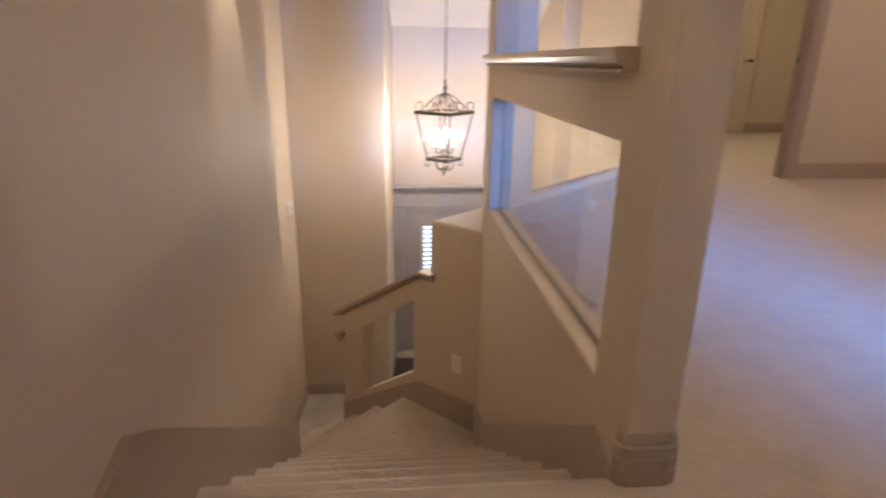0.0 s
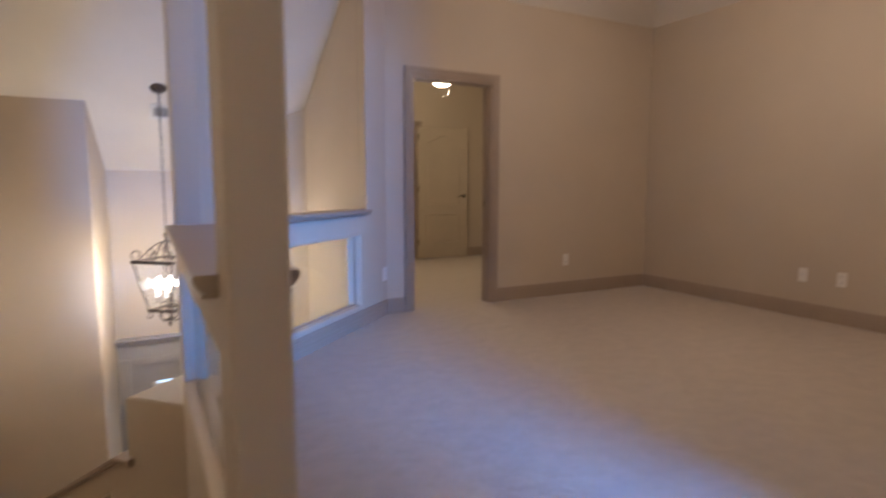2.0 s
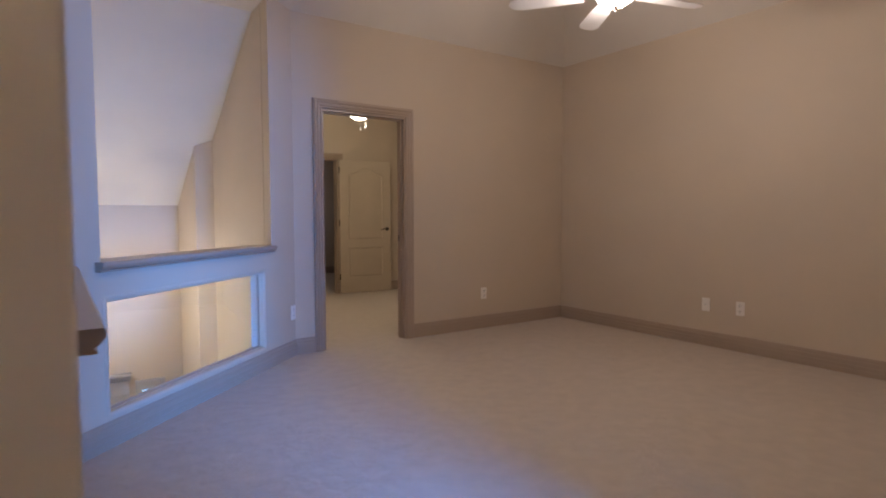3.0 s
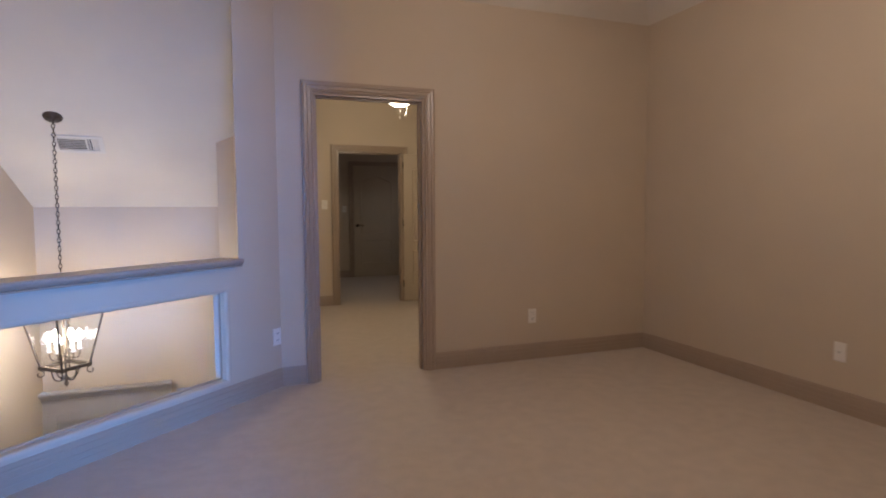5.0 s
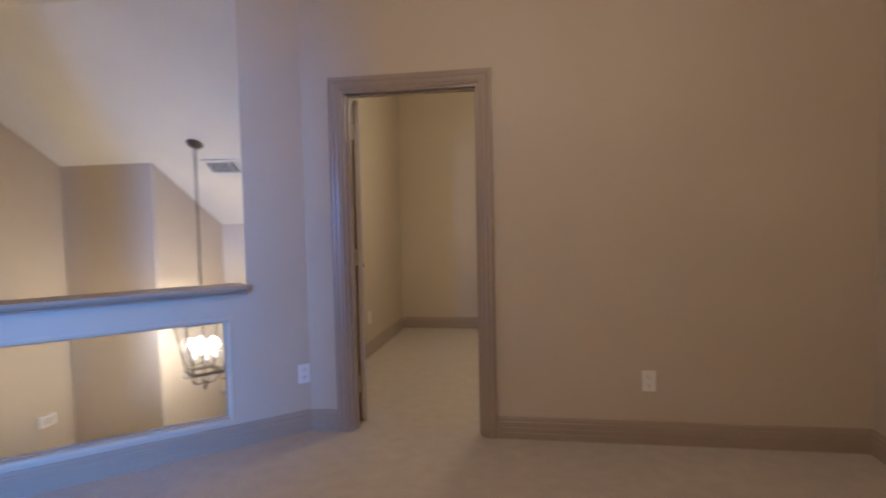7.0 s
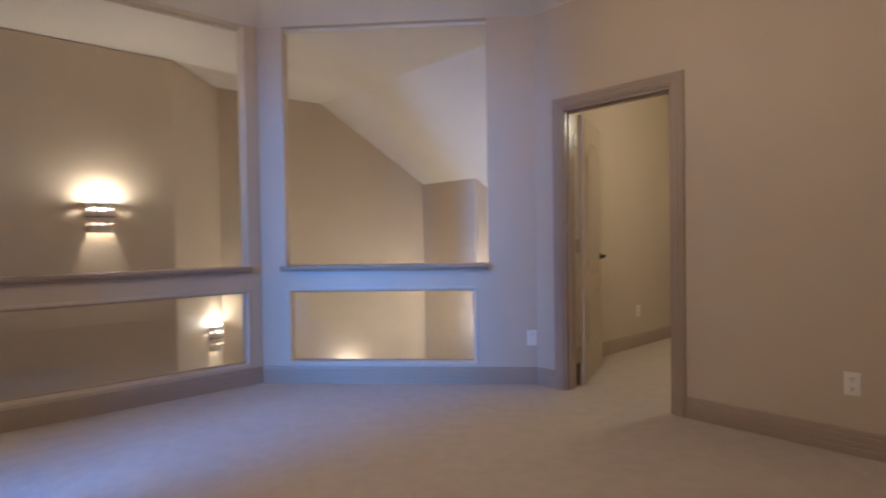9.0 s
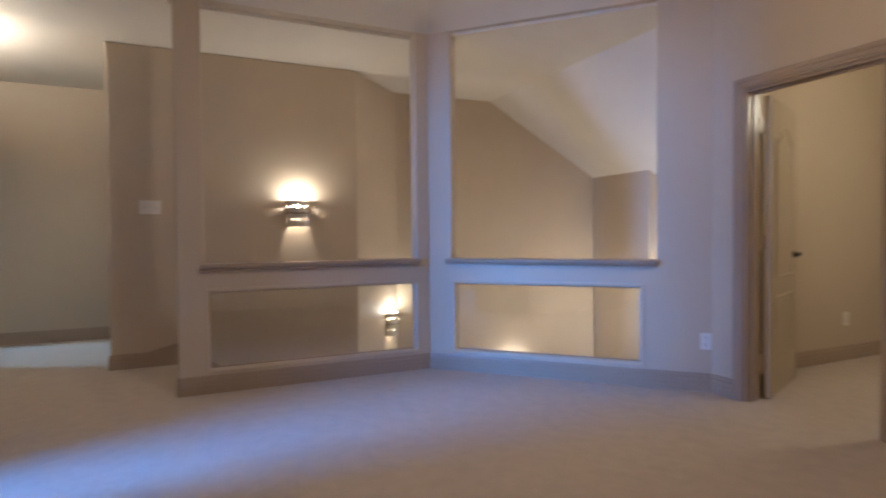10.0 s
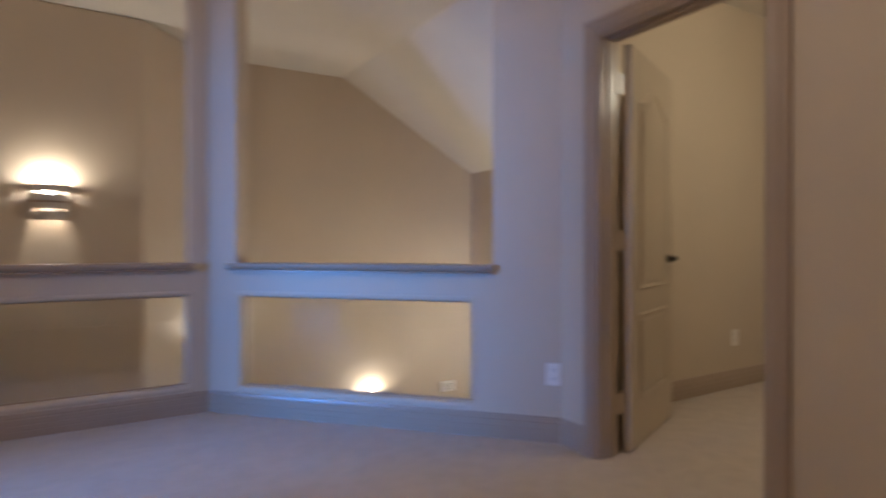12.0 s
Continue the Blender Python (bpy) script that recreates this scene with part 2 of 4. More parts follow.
# ---- floors ----
bm = bmesh.new()
ao = Vector(V) + AN * T
for poly in (
    [(-5.0, -5.30), (-5.0, -3.90), (WX, -3.90), (WX, NOSE), (-1.90, NOSE), (-1.90, -5.30)],
    [(-1.90, -9.1), (-1.90, -1.50), (-1.83, -1.46), (-0.25, 0.0), (0.0, 0.0), (0.0, -9.1)],
    [(0.0, -9.1), (0.0, 0.0), (3.0, 0.0), (3.0, -9.1)],
    [(0.0, 0.0), (0.0, 0.12), (0.81, 0.12), (0.81, 0.0)],
    [(-0.455, 0.12), (-0.455, 3.25), (4.0, 3.25), (4.0, 0.12)],
    [(0.72, 3.25), (0.72, 3.37), (1.58, 3.37), (1.58, 3.25)],
    [(0.0, 3.37), (0.0, 6.4), (3.6, 6.4), (3.6, 3.37)],
    [(-7.1, -8.3), (-7.1, -5.30), (-2.6, -5.30), (-2.6, -8.3)],
):
    add_prism(bm, poly[::-1], -0.25, 0.0)
structure("floor", bm, CARPET, "light beige cut-pile carpet over the upper floor", "carpet")
structure("floor_foyer", box(-6, -1.9, FOYER - 0.1, 0.5, 3.0, FOYER), TILE, "beige tiled floor of the entry hall below", "floor")

# ---- gallery half walls ----
DX0, DX1, DZ = 0.0, 0.81, 2.04
wall("wall_gallery_slanted", K, V, -T, 0, TRAY_Z + 0.02,
     [(ALEN - 1.685, ALEN - 0.225, 0.162, 0.73), (ALEN - 1.79, ALEN - 0.20, 0.915, TRAY_Z)],
     "beige painted half wall with a low glazed opening")
for v in bpy.data.objects["wall_gallery_slanted"].data.vertices:
    q = Vector((v.co.x - V[0], v.co.y - V[1]))
    if abs(q.dot(AD) - 1.79) < 0.002 and q.dot(AN) > 0.06:
        v.co.x, v.co.y = v.co.x + AD.x * 0.11, v.co.y + AD.y * 0.11
wall("wall_gallery_straight", V, (V[0], COL), -T, FOYER, TRAY_Z + 0.02,
     [(0.11, 1.72, 0.162, 0.73), (0.11, 1.74, 0.915, TRAY_Z)], "beige painted half wall with a low glazed opening and end column")
structure("wall_corner_post", prism([V, (V[0] - T, V[1]), (V[0] - T, V[1] + 0.06), tuple(Vector(V) + AN * T)], FOYER, TRAY_Z + 0.02), PAINT,
          "beige painted corner post between the half walls", "post")
# door wall, east wall, south wall
wall("wall_door", (3.0, 0), (-0.25, 0), -0.12, 0, 2.80, [(3.0 - DX1, 3.0 - DX0, 0, DZ)], "beige painted wall with an open doorway")
wall("wall_east", (2.85, -4.2), (2.85, 0), -0.15, 0, 2.80, [], "plain beige painted wall with two outlets")
wall("wall_south", (0.47, -3.89), (2.85, -3.89), -0.12, 0, 2.80, [], "plain beige painted wall")
wall("wall_alcove_east", (2.20, -9.0), (2.20, -4.01), -0.12, 0, 2.80, [], "plain beige painted wall")
wall("wall_alcove_south", (-0.85, -9.0), (2.20, -9.0), -0.12, 0, 2.80, [(0.25, 2.35, 0.76, 2.08)], "beige painted wall with a window")
wall("wall_alcove_west", (-0.85, -5.29), (-0.85, -9.12), -0.12, 0, 2.80, [], "plain beige painted wall")
# two unseen stub walls and a header, added to trim the south daylight beam
wall("wall_baffle_west", (-0.585, -5.038), (-0.85, -5.29), -0.118, 0, 2.06, [], "unseen short wall added beside the alcove opening to block daylight")
wall("wall_baffle_header", (0.50, -4.01), (-0.85, -5.29), -0.12, 2.06, 2.80, [], "unseen header added over the alcove opening to block daylight")
wall("wall_baffle_east", (0.47, -4.04), (-0.05, -4.532), -0.118, 0, 2.06, [], "unseen short wall added beside the alcove opening to block daylight")
# hall
wall("wall_hall_south", (-5.0, -5.17), (-0.85, -5.17), -0.12, 0, CEIL_Z, [(0.30, 1.30, 0, DZ)], "beige painted hall wall with an open doorway")
wall("wall_hall_west", (-4.80, -3.90), (-4.80, -5.17), -0.12, 0, CEIL_Z, [], "plain beige painted hall wall")
wall("wall_hall_north", (-3.18, -3.90), (-4.80, -3.90), -0.10, 0, CEIL_Z, [], "plain beige painted hall wall")
# stair and entry hall walls
structure("wall_stair_west", prism([(WX, -3.90), (WX, -1.74), (-4.05, -0.665), (-4.20, -0.70), (-4.20, -3.80), (-3.18, -3.80), (-3.18, -3.90)], FOYER, CEIL_Z), PAINT,
          "tall beige painted stair wall with wall lamps", "wall")
structure("wall_entry_west", prism([(-3.64, -1.085), (-3.50, 1.68), (-3.50, 2.0), (-4.3, 2.0), (-4.3, -0.70), (-4.0, -0.72)], FOYER, CEIL_Z), PAINT,
          "tall beige painted entry hall wall", "wall")
structure("wall_entry_return", prism([(-3.50, 1.68), (-2.50, 1.68), (-2.42, 2.72), (-2.42, 2.9), (-3.50, 2.9)], FOYER, CEIL_Z), PAINT,
          "tall beige painted entry hall wall", "wall")
structure("wall_front", prism([(-2.42, 2.72), (-0.47, 2.72), (-0.47, 2.9), (-2.42, 2.9)], FOYER, 1.6), PAINT, "beige painted front wall over the entry door", "wall")
structure("wall_entry_east", prism([(-0.516, -0.078), (-0.516, 1.6), (-0.67, 1.70), (-0.67, 2.719), (-0.462, 2.719), (-0.462, 0.122), (-0.34, 0.122), (-0.34, 0.088)], FOYER, CEIL_Z), PAINT,
          "tall beige painted entry hall wall", "wall")
# ledge block outside the slanted half wall
P = (-2.215, -1.165)
bm = prism([(-1.86, -1.43), (-1.95, -1.43), P, (P[0] + 1.715, P[1] + 1.586), (-0.50, -0.064)], FOYER, -0.004)
bmesh.ops.bevel(bm, geom=[e for e in bm.edges if all(v.co.z > -0.01 for v in e.verts)], offset=0.016, segments=3, affect="EDGES", profile=0.5)
structure("ledge_block", bm, PAINT, "beige painted bulkhead beside the stair landing", "wall")

def soften(name, width):
    mod = bpy.data.objects[name].modifiers.new("bevel", "BEVEL")
    mod.width, mod.segments, mod.limit_method, mod.angle_limit = width, 3, "ANGLE", radians(40)
    mod.harden_normals = False


for nm in ("wall_gallery_straight", "wall_stair_west", "wall_entry_return", "wall_south"):
    soften(nm, 0.018)

# ---- ceilings ----
bm = bmesh.new()
for poly in (
    [(-5.0, -5.30), (-1.95, -5.30), (-1.95, 0.134), (-5.0, 0.134)],
    [(-1.95, -1.50), (-0.34, 0.0), (-0.34, 0.134), (-1.95, 0.134)],
    [(-1.95, -9.1), (2.32, -9.1), (2.32, -3.89), (0.50, -3.89), (-1.83, -3.40), (-1.95, -3.40)],
):
    add_prism(bm, poly, CEIL_Z, CEIL_Z + 0.12)
ys = [0.134, 3.0]
vs = [bm.verts.new((x, y, 2.0 - 0.577 * (y - 1.46) + dz)) for x in (-5.0, -0.50) for y in ys for dz in (0, 0.12)]
for q in ((0, 1, 3, 2), (4, 6, 7, 5), (0, 4, 5, 1), (2, 3, 7, 6), (0, 2, 6, 4), (1, 5, 7, 3)):
    bm.faces.new([vs[i] for i in q])
structure("ceiling_hall", bm, CEIL, "off-white ceiling, flat over the hall and sloping over the entry", "ceiling")
outer = [(2.85, 0.0), (-0.25, 0.0), V, (-1.83, -3.40), (0.50, -3.89), (2.85, -3.89)]
inner = [(2.25, -0.6), (0.0, -0.6), (-1.2, -1.72), (-1.2, -3.0), (0.60, -3.29), (2.25, -3.29)]
bm = bmesh.new()
lo = [bm.verts.new((*p, TRAY_Z)) for p in outer]
hi = [bm.verts.new((*p, TRAY_TOP)) for p in inner]
for i in range(6):
    bm.faces.new((lo[i], hi[i], hi[(i + 1) % 6], lo[(i + 1) % 6]))
bm.faces.new(hi)
top = bmesh.ops.extrude_face_region(bm, geom=bm.faces[:])
bmesh.ops.translate(bm, vec=(0, 0, 0.12), verts=[g for g in top["geom"] if isinstance(g, bmesh.types.BMVert)])
structure("ceiling_room", bm, CEIL, "off-white tray ceiling with sloped borders", "ceiling")
structure("ceiling_bedroom", box(-0.46, 0.12, 2.76, 4.1, 3.37, 2.88), CEIL, "off-white bedroom ceiling", "ceiling")
structure("ceiling_passage", box(-0.1, 3.37, 2.5, 3.7, 6.5, 2.6), CEIL, "off-white passage ceiling", "ceiling")
structure("ceiling_side_room", box(-7.1, -8.4, 2.76, -2.5, -5.30, 2.88), CEIL, "off-white side room ceiling", "ceiling")

# ---- rooms beyond the doors ----
wall("wall_bedroom_west", (-0.45, 0.122), (-0.45, 3.25), 0.01, 0, 2.76, [], "plain beige painted bedroom wall")
wall("wall_bedroom_north", (-0.62, 3.25), (4.0, 3.25), 0.12, 0, 2.76, [(1.34, 2.20, 0, 1.985)], "beige bedroom wall with a doorway")
wall("wall_bedroom_east", (3.3, 3.25), (3.3, 0.12), 0.12, 0, 2.76, [], "plain beige painted bedroom wall")
wall("wall_passage_west", (0.1, 3.37), (0.1, 6.3), 0.1, 0, 2.5, [], "plain beige painted passage wall")
wall("wall_passage_north", (0.0, 6.25), (3.6, 6.25), 0.1, 0, 2.5, [], "plain beige painted passage wall")
wall("wall_passage_east", (3.2, 6.3), (3.2, 3.37), 0.1, 0, 2.5, [(0.8, 1.8, 0.9, 2.0)], "plain beige painted passage wall")
wall("wall_side_north", (-5.002, -5.29), (-7.03, -5.29), -0.12, 0, 2.76, [], "plain pale painted side room wall", PALE)
wall("wall_side_west", (-6.93, -5.29), (-6.93, -8.3), -0.1, 0, 2.76, [], "plain pale painted side room wall", PALE)
wall("wall_side_south", (-6.93, -8.3), (-2.8, -8.3), -0.1, 0, 2.76, [(1.45, 2.25, 0.8, 2.2)], "pale painted side room wall with a window", PALE)
wall("wall_side_east", (-2.8, -8.3), (-2.8, -5.29), -0.1, 0, 2.76, [], "plain pale painted side room wall", PALE)

# ---- stairs ----
stairs = thing("stairs", pose(0, 0, 0), "beige carpeted stairs turning at a landing", "stairs", kind="structure")


def add_step(name, poly, z, nose=(2, 3)):
    """A carpeted step with a rounded nosing."""
    sb = bmesh.new()
    add_prism(sb, poly, z - RISE - 0.02, z)
    ends = [Vector((*poly[k], z)) for k in nose]
    front = [e for e in sb.edges if all(min((v.co - p).length for p in ends) < 1e-4 for v in e.verts)]
    bmesh.ops.bevel(sb, geom=front, offset=0.03, segments=5, affect="EDGES", profile=0.5)
    part(name, sb, CARPET, stairs)


LAND = 7
for k in range(1, LAND):
    y0, y1 = NOSE + TREAD * (k - 1), NOSE + TREAD * k
    add_step("step", [(WX, y0 - 0.02), (-1.966, y0 - 0.02), (-1.966, y1 + 0.02), (WX, y1 + 0.02)], -RISE * k)
ly = NOSE + (LAND - 1) * TREAD
add_step("landing", [(WX, ly - 0.02), (-1.966, ly - 0.02), (-1.966, -1.42), (-2.39, -0.99), (-3.057, -1.657), (WX, -1.74)], -RISE * LAND, (3, 4))
part("nosing", tube([(WX, NOSE + 0.002, -0.021), (-1.966, NOSE + 0.002, -0.021)], 0.021, 14), CARPET, stairs, smooth=True)
ln = Vector((-1, 1)).normalized()
for k in range(LAND + 1, 17):
    a = Vector((-2.39, -0.99)) + ln * (0.25 * (k - LAND - 1) - 0.01)
    c0 = Vector((-3.057, -1.657)) + ln * (0.25 * (k - LAND - 1) - 0.01)
    add_step("step", [tuple(c0), tuple(a), tuple(a + ln * 0.28), tuple(c0 + ln * 0.28)], -RISE * k)

# ---- baseboards, casings and jambs ----
baseboard("baseboard_room", [(2.85, -3.89), (2.85, 0), (0.892, 0)])
baseboard("baseboard_gallery", [(-0.082, 0), K, V, (V[0], COL + 0.02), (V[0] - 0.006, COL + 0.006), (V[0] - 0.02, COL), (V[0] - T + 0.02, COL), (V[0] - T + 0.006, COL + 0.006), (V[0] - T, COL + 0.02)], label="taupe moulded baseboard round the half walls")
baseboard("baseboard_south", [(0.47, -4.01), (0.47, -3.906), (0.486, -3.89), (2.85, -3.89)])
baseboard("baseboard_hall", [(WX, NOSE - 0.25), (WX, -3.90), (-4.80, -3.90), (-4.80, -5.17), (-4.785, -5.17)])
baseboard("baseboard_hall_south", [(-3.618, -5.17), (-0.85, -5.17), (-0.85, -8.9)])
baseboard("baseboard_bedroom", [(0.64, 3.25), (-0.45, 3.25), (-0.45, 0.12)])
baseboard("baseboard_bedroom_east", [(3.3, 0.12), (3.3, 3.25), (1.665, 3.25)])
baseboard("baseboard_passage", [(1.44, 6.25), (0.10, 6.25), (0.1, 3.37)])
baseboard("baseboard_passage_east", [(3.2, 3.37), (3.2, 6.25), (2.46, 6.25)])
baseboard("baseboard_side", [(-3.5, -5.29), (-6.93, -5.29), (-6.93, -8.3), (-2.8, -8.3)])
baseboard("baseboard_entry", [(-2.42, 2.72), (-2.50, 1.68), (-3.50, 1.68), (-3.64, -1.06)], FOYER, "taupe baseboard along the entry hall walls")
casing("trim_room_door", (DX0, 0), (DX1, 0), DZ, (0, -1))
casing("trim_room_door_back", (DX0, 0.12), (DX1, 0.12), DZ, (0, 1))
casing("trim_passage_opening", (0.72, 3.25), (1.58, 3.25), 1.985, (0, -1))
casing("trim_passage_door", (1.52, 6.25), (2.38, 6.25), DZ, (0, -1))
casing("trim_hall_door", (-4.70, -5.17), (-3.70, -5.17), DZ, (0, 1))


def jamb(name, x0, x1, y0, y1, z, label="taupe painted door jamb"):
    bm = bmesh.new()
    add_box(bm, x0, y0, 0, x0 + 0.018, y1, z)
    add_box(bm, x1 - 0.018, y0, 0, x1, y1, z)
    add_box(bm, x0 + 0.018, y0, z - 0.018, x1 - 0.018, y1, z)
    ym = (y0 + y1) / 2
    add_box(bm, x0 + 0.018, ym - 0.02, 0, x0 + 0.030, ym + 0.015, z - 0.018)
    add_box(bm, x1 - 0.030, ym - 0.02, 0, x1 - 0.018, ym + 0.015, z - 0.018)
    add_box(bm, x0 + 0.030, ym - 0.02, z - 0.030, x1 - 0.030, ym + 0.015, z - 0.018)
    return structure(name, bm, TRIM, label, "door jamb")


jamb("trim_jamb_room", DX0 - 0.002, DX1 + 0.002, -0.001, 0.121, DZ + 0.002)
jamb("trim_jamb_passage", 0.718, 1.582, 3.249, 3.371, 1.987)
jamb("trim_jamb_hall", -4.702, -3.698, -5.291, -5.169, DZ + 0.002)


def strike_plate(place, m=None):
    t = thing("strike_plate", pose(*place), "dark bronze strike plate on a door jamb", "strike plate")
    part("plate", box(-0.003, -0.014, -0.03, 0.003, 0.014, 0.03, 0.001), BRONZE, t)
    part("latch_hole", box(-0.0045, -0.006, -0.012, 0.0045, 0.006, 0.012), SLOT, t)
    return t


strike_plate((DX1 - 0.021, 0.085, 0.94))
strike_plate((0.742, 3.28, 0.94))
strike_plate((-4.679, -5.20, 0.94))


# ---- doors ----
def panel_ring(w0, w1, z0, z1, arch=0.0):
    pts = [(w0, z0), (w1, z0), (w1, z1)]
    if arch:
        for i in range(1, 12):
            u = i / 12
            pts.append((w1 + (w0 - w1) * u, z1 + arch * (0.5 - 0.5 * math.cos(2 * math.pi * u))))
    pts.append((w0, z1))
    return pts


def door_leaf(name, m, width, label, paint, handle_x, height=2.02, thick=0.035, hinges=True, gap=0.0):
    """A door with its hinge edge on the z axis, reaching along +x; its faces look to -y and +y."""
    d = thing(name, m, label, "door")
    part("slab", box(0.002, -thick / 2, 0.008, width, thick / 2, height, 0.002), paint, d)
    prof = [(0, 0), (0.004, 0.008), (0.010, 0.009), (0.016, 0.004), (0.024, 0.001), (0.024, 0)]
    for z0, z1, arch in ((0.24, 0.68, 0), (0.80, 1.76, 0.10)):
        ring = panel_ring(0.125, width - 0.125, z0, z1, arch)
        inner = panel_ring(0.165, width - 0.165, z0 + 0.04, z1 - 0.04, arch)
        for side in (-1, 1):
            y = side * thick / 2
            pts = [(x, y, z) for x, z in ring]
            if side > 0:
                pts = pts[::-1]
            part("panel_moulding", sweep(pts, (0, side, 0), prof, True), paint, d)
            bm = bmesh.new()
            vs = [bm.verts.new((x, y, z)) for x, z in inner]
            f = bm.faces.new(vs)
            e = bmesh.ops.extrude_face_region(bm, geom=[f])
            ev = [g for g in e["geom"] if isinstance(g, bmesh.types.BMVert)]
            bmesh.ops.translate(bm, vec=(0, side * 0.007, 0), verts=ev)
            part("panel", bm, paint, d)
    for side in (-1, 1):
        y = side * thick / 2
        h = thing("handle", pose(0, 0, 0), "dark bronze lever handle", "handle")
        del h["category"]
        h.parent = d
        bm = lathe([(0, 0), (0.026, 0), (0.028, 0.004), (0.024, 0.010), (0.012, 0.012), (0.010, 0.045), (0, 0.045)], 20)
        bmesh.ops.transform(bm, matrix=pose(handle_x, y, 0.95, -90 * side if side > 0 else 90), verts=bm.verts[:])
        part("rosette", bm, BRONZE, h, smooth=True)
        s = -1 if handle_x > width / 2 else 1
        pts = [(handle_x + s * 0.115 * i / 8, y + side * (0.042 + 0.006 * math.sin(i / 8 * 3)), 0.95 + 0.010 * math.sin(i / 8 * 5)) for i in range(9)]
        part("lever", tube(pts, lambda u: 0.010 - 0.004 * u, 8), BRONZE, h, smooth=True)
    if gap:
        for z in (0.25, 1.05, 1.82):
            bm = bmesh.new()
            add_box(bm, -gap, -0.003, z - 0.05, 0.004, 0.003, z + 0.05, 0, pose(0.0045, 0.0111, 0, 0, 0, -22))
            part("hinge", bm, TRIM, d, "taupe painted butt hinge")
    elif hinges:
        for z in (0.25, 1.05, 1.82):
            part("hinge", tube([(-0.004, -thick / 2 - 0.004, z - 0.045), (-0.004, -thick / 2 - 0.004, z + 0.045)], 0.007, 10), BRONZE, d, "bronze butt hinge")
    return d


door_leaf("door_1", pose(0.030, 0.174, 0, 0, 0, 112), 0.765, "open taupe two-panel arched door into the bedroom", DOORP, 0.70, gap=0.062)
door_leaf("door_2", pose(1.59, 3.222, 0, 0, 0, -8), 0.80, "open beige two-panel arched door against the bedroom wall", DOORP, 0.735, height=1.965)
door_leaf("door_3", pose(2.375, 6.235, 0, 0, 0, 180), 0.85, "closed dark two-panel arched door at the passage end", DOORP, 0.785, hinges=False)


# ---- half wall details ----
def on_a(s, out=0.0):
    q = Vector(V) + AD * s - AN * out
    return (q.x, q.y)


CAP = [(-0.155, 0), (0.035, 0), (0.035, 0.006), (0.028, 0.010), (0.040, 0.018), (0.046, 0.026), (0.050, 0.032), (0.052, 0.042), (0.048, 0.050),
       (-0.168, 0.050), (-0.172, 0.042), (-0.170, 0.032), (-0.166, 0.026), (-0.160, 0.018), (-0.148, 0.010), (-0.155, 0.006)]
a0, a1 = on_a(1.79), on_a(0.165)
structure("trim_ledge_slanted", sweep([(*a0, 0.874), (*a1, 0.874)], (0, 0, 1), CAP), TRIM, "taupe moulded ledge cap on the slanted half wall", "ledge")
structure("trim_ledge_straight", sweep([(V[0], V[1] - 0.09, 0.874), (V[0], -3.23, 0.874)], (0, 0, 1), CAP), TRIM, "taupe moulded ledge cap on the straight half wall", "ledge")

BULL = [(0, 0.001), (0.022, 0.001), (0.018, 0.003), (0.012, 0.004), (0.004, 0.0035), (-0.004, 0.0), (-0.010, -0.010), (-0.010, -0.045), (0, -0.045)]


def opening_frame(name, p, q, z0, z1, normal, label):
    n = Vector((*normal, 0)).normalized()
    p, q = Vector((*p, 0)), Vector((*q, 0))
    pts = [p + Vector((0, 0, z0)), q + Vector((0, 0, z0)), q + Vector((0, 0, z1)), p + Vector((0, 0, z1))]
    c = sum(pts, Vector()) / 4
    if n.cross(pts[1] - pts[0]).dot(c - pts[0]) > 0:
        pts = pts[::-1]
    return structure(name, sweep(pts, n, BULL, True), PAINT, label, "opening frame")


na = (-AN.x, -AN.y)
opening_frame("trim_opening_slanted", on_a(0.225), on_a(1.685), 0.162, 0.73, na, "beige rounded frame of the low slanted opening")
opening_frame("trim_opening_straight", (V[0], V[1] - 0.11), (V[0], V[1] - 1.72), 0.162, 0.73, (1, 0), "beige rounded frame of the low straight opening")


STOP = [(0.0, -0.046), (-0.016, -0.046), (-0.018, -0.050), (-0.018, -0.056), (0.0, -0.056)]


def glass_stop(name, p, q, z0, z1, normal):
    n = Vector((*normal, 0)).normalized()
    p, q = Vector((*p, 0)), Vector((*q, 0))
    pts = [p + Vector((0, 0, z0)), q + Vector((0, 0, z0)), q + Vector((0, 0, z1)), p + Vector((0, 0, z1))]
    c = sum(pts, Vector()) / 4
    if n.cross(pts[1] - pts[0]).dot(c - pts[0]) > 0:
        pts = pts[::-1]
    return structure(name, sweep(pts, n, STOP, True), TRIM, "thin taupe stop round a glass pane", "glass stop")


glass_stop("trim_stop_slanted", on_a(0.225), on_a(1.685), 0.162, 0.73, na)
glass_stop("trim_stop_straight", (V[0], V[1] - 0.11), (V[0], V[1] - 1.72), 0.162, 0.73, (1, 0))


def pane(name, p, q, z0, z1, label):
    """A thin glass pane standing between p and q."""
    p, q = Vector(p), Vector(q)
    d = (q - p).normalized()
    n = Vector((-d.y, d.x)) * 0.003
    ob = structure(name, prism([tuple(p - n), tuple(q - n), tuple(q + n), tuple(p + n)], z0, z1), GLASS, label, "glass pane")
    ob.visible_shadow = False
    return ob


pane("window_1", on_a(0.226, -0.06), on_a(1.684, -0.06), 0.163, 0.729, "clear glass pane in the low slanted opening")
pane("window_2", (V[0] - 0.06, V[1] - 0.111), (V[0] - 0.06, V[1] - 1.719), 0.163, 0.729, "clear glass pane in the low straight opening")

# ---- stair guard beside the lower flight ----
S0 = Vector((-1.95, -1.43))
SN = Vector((1, 1)).normalized()


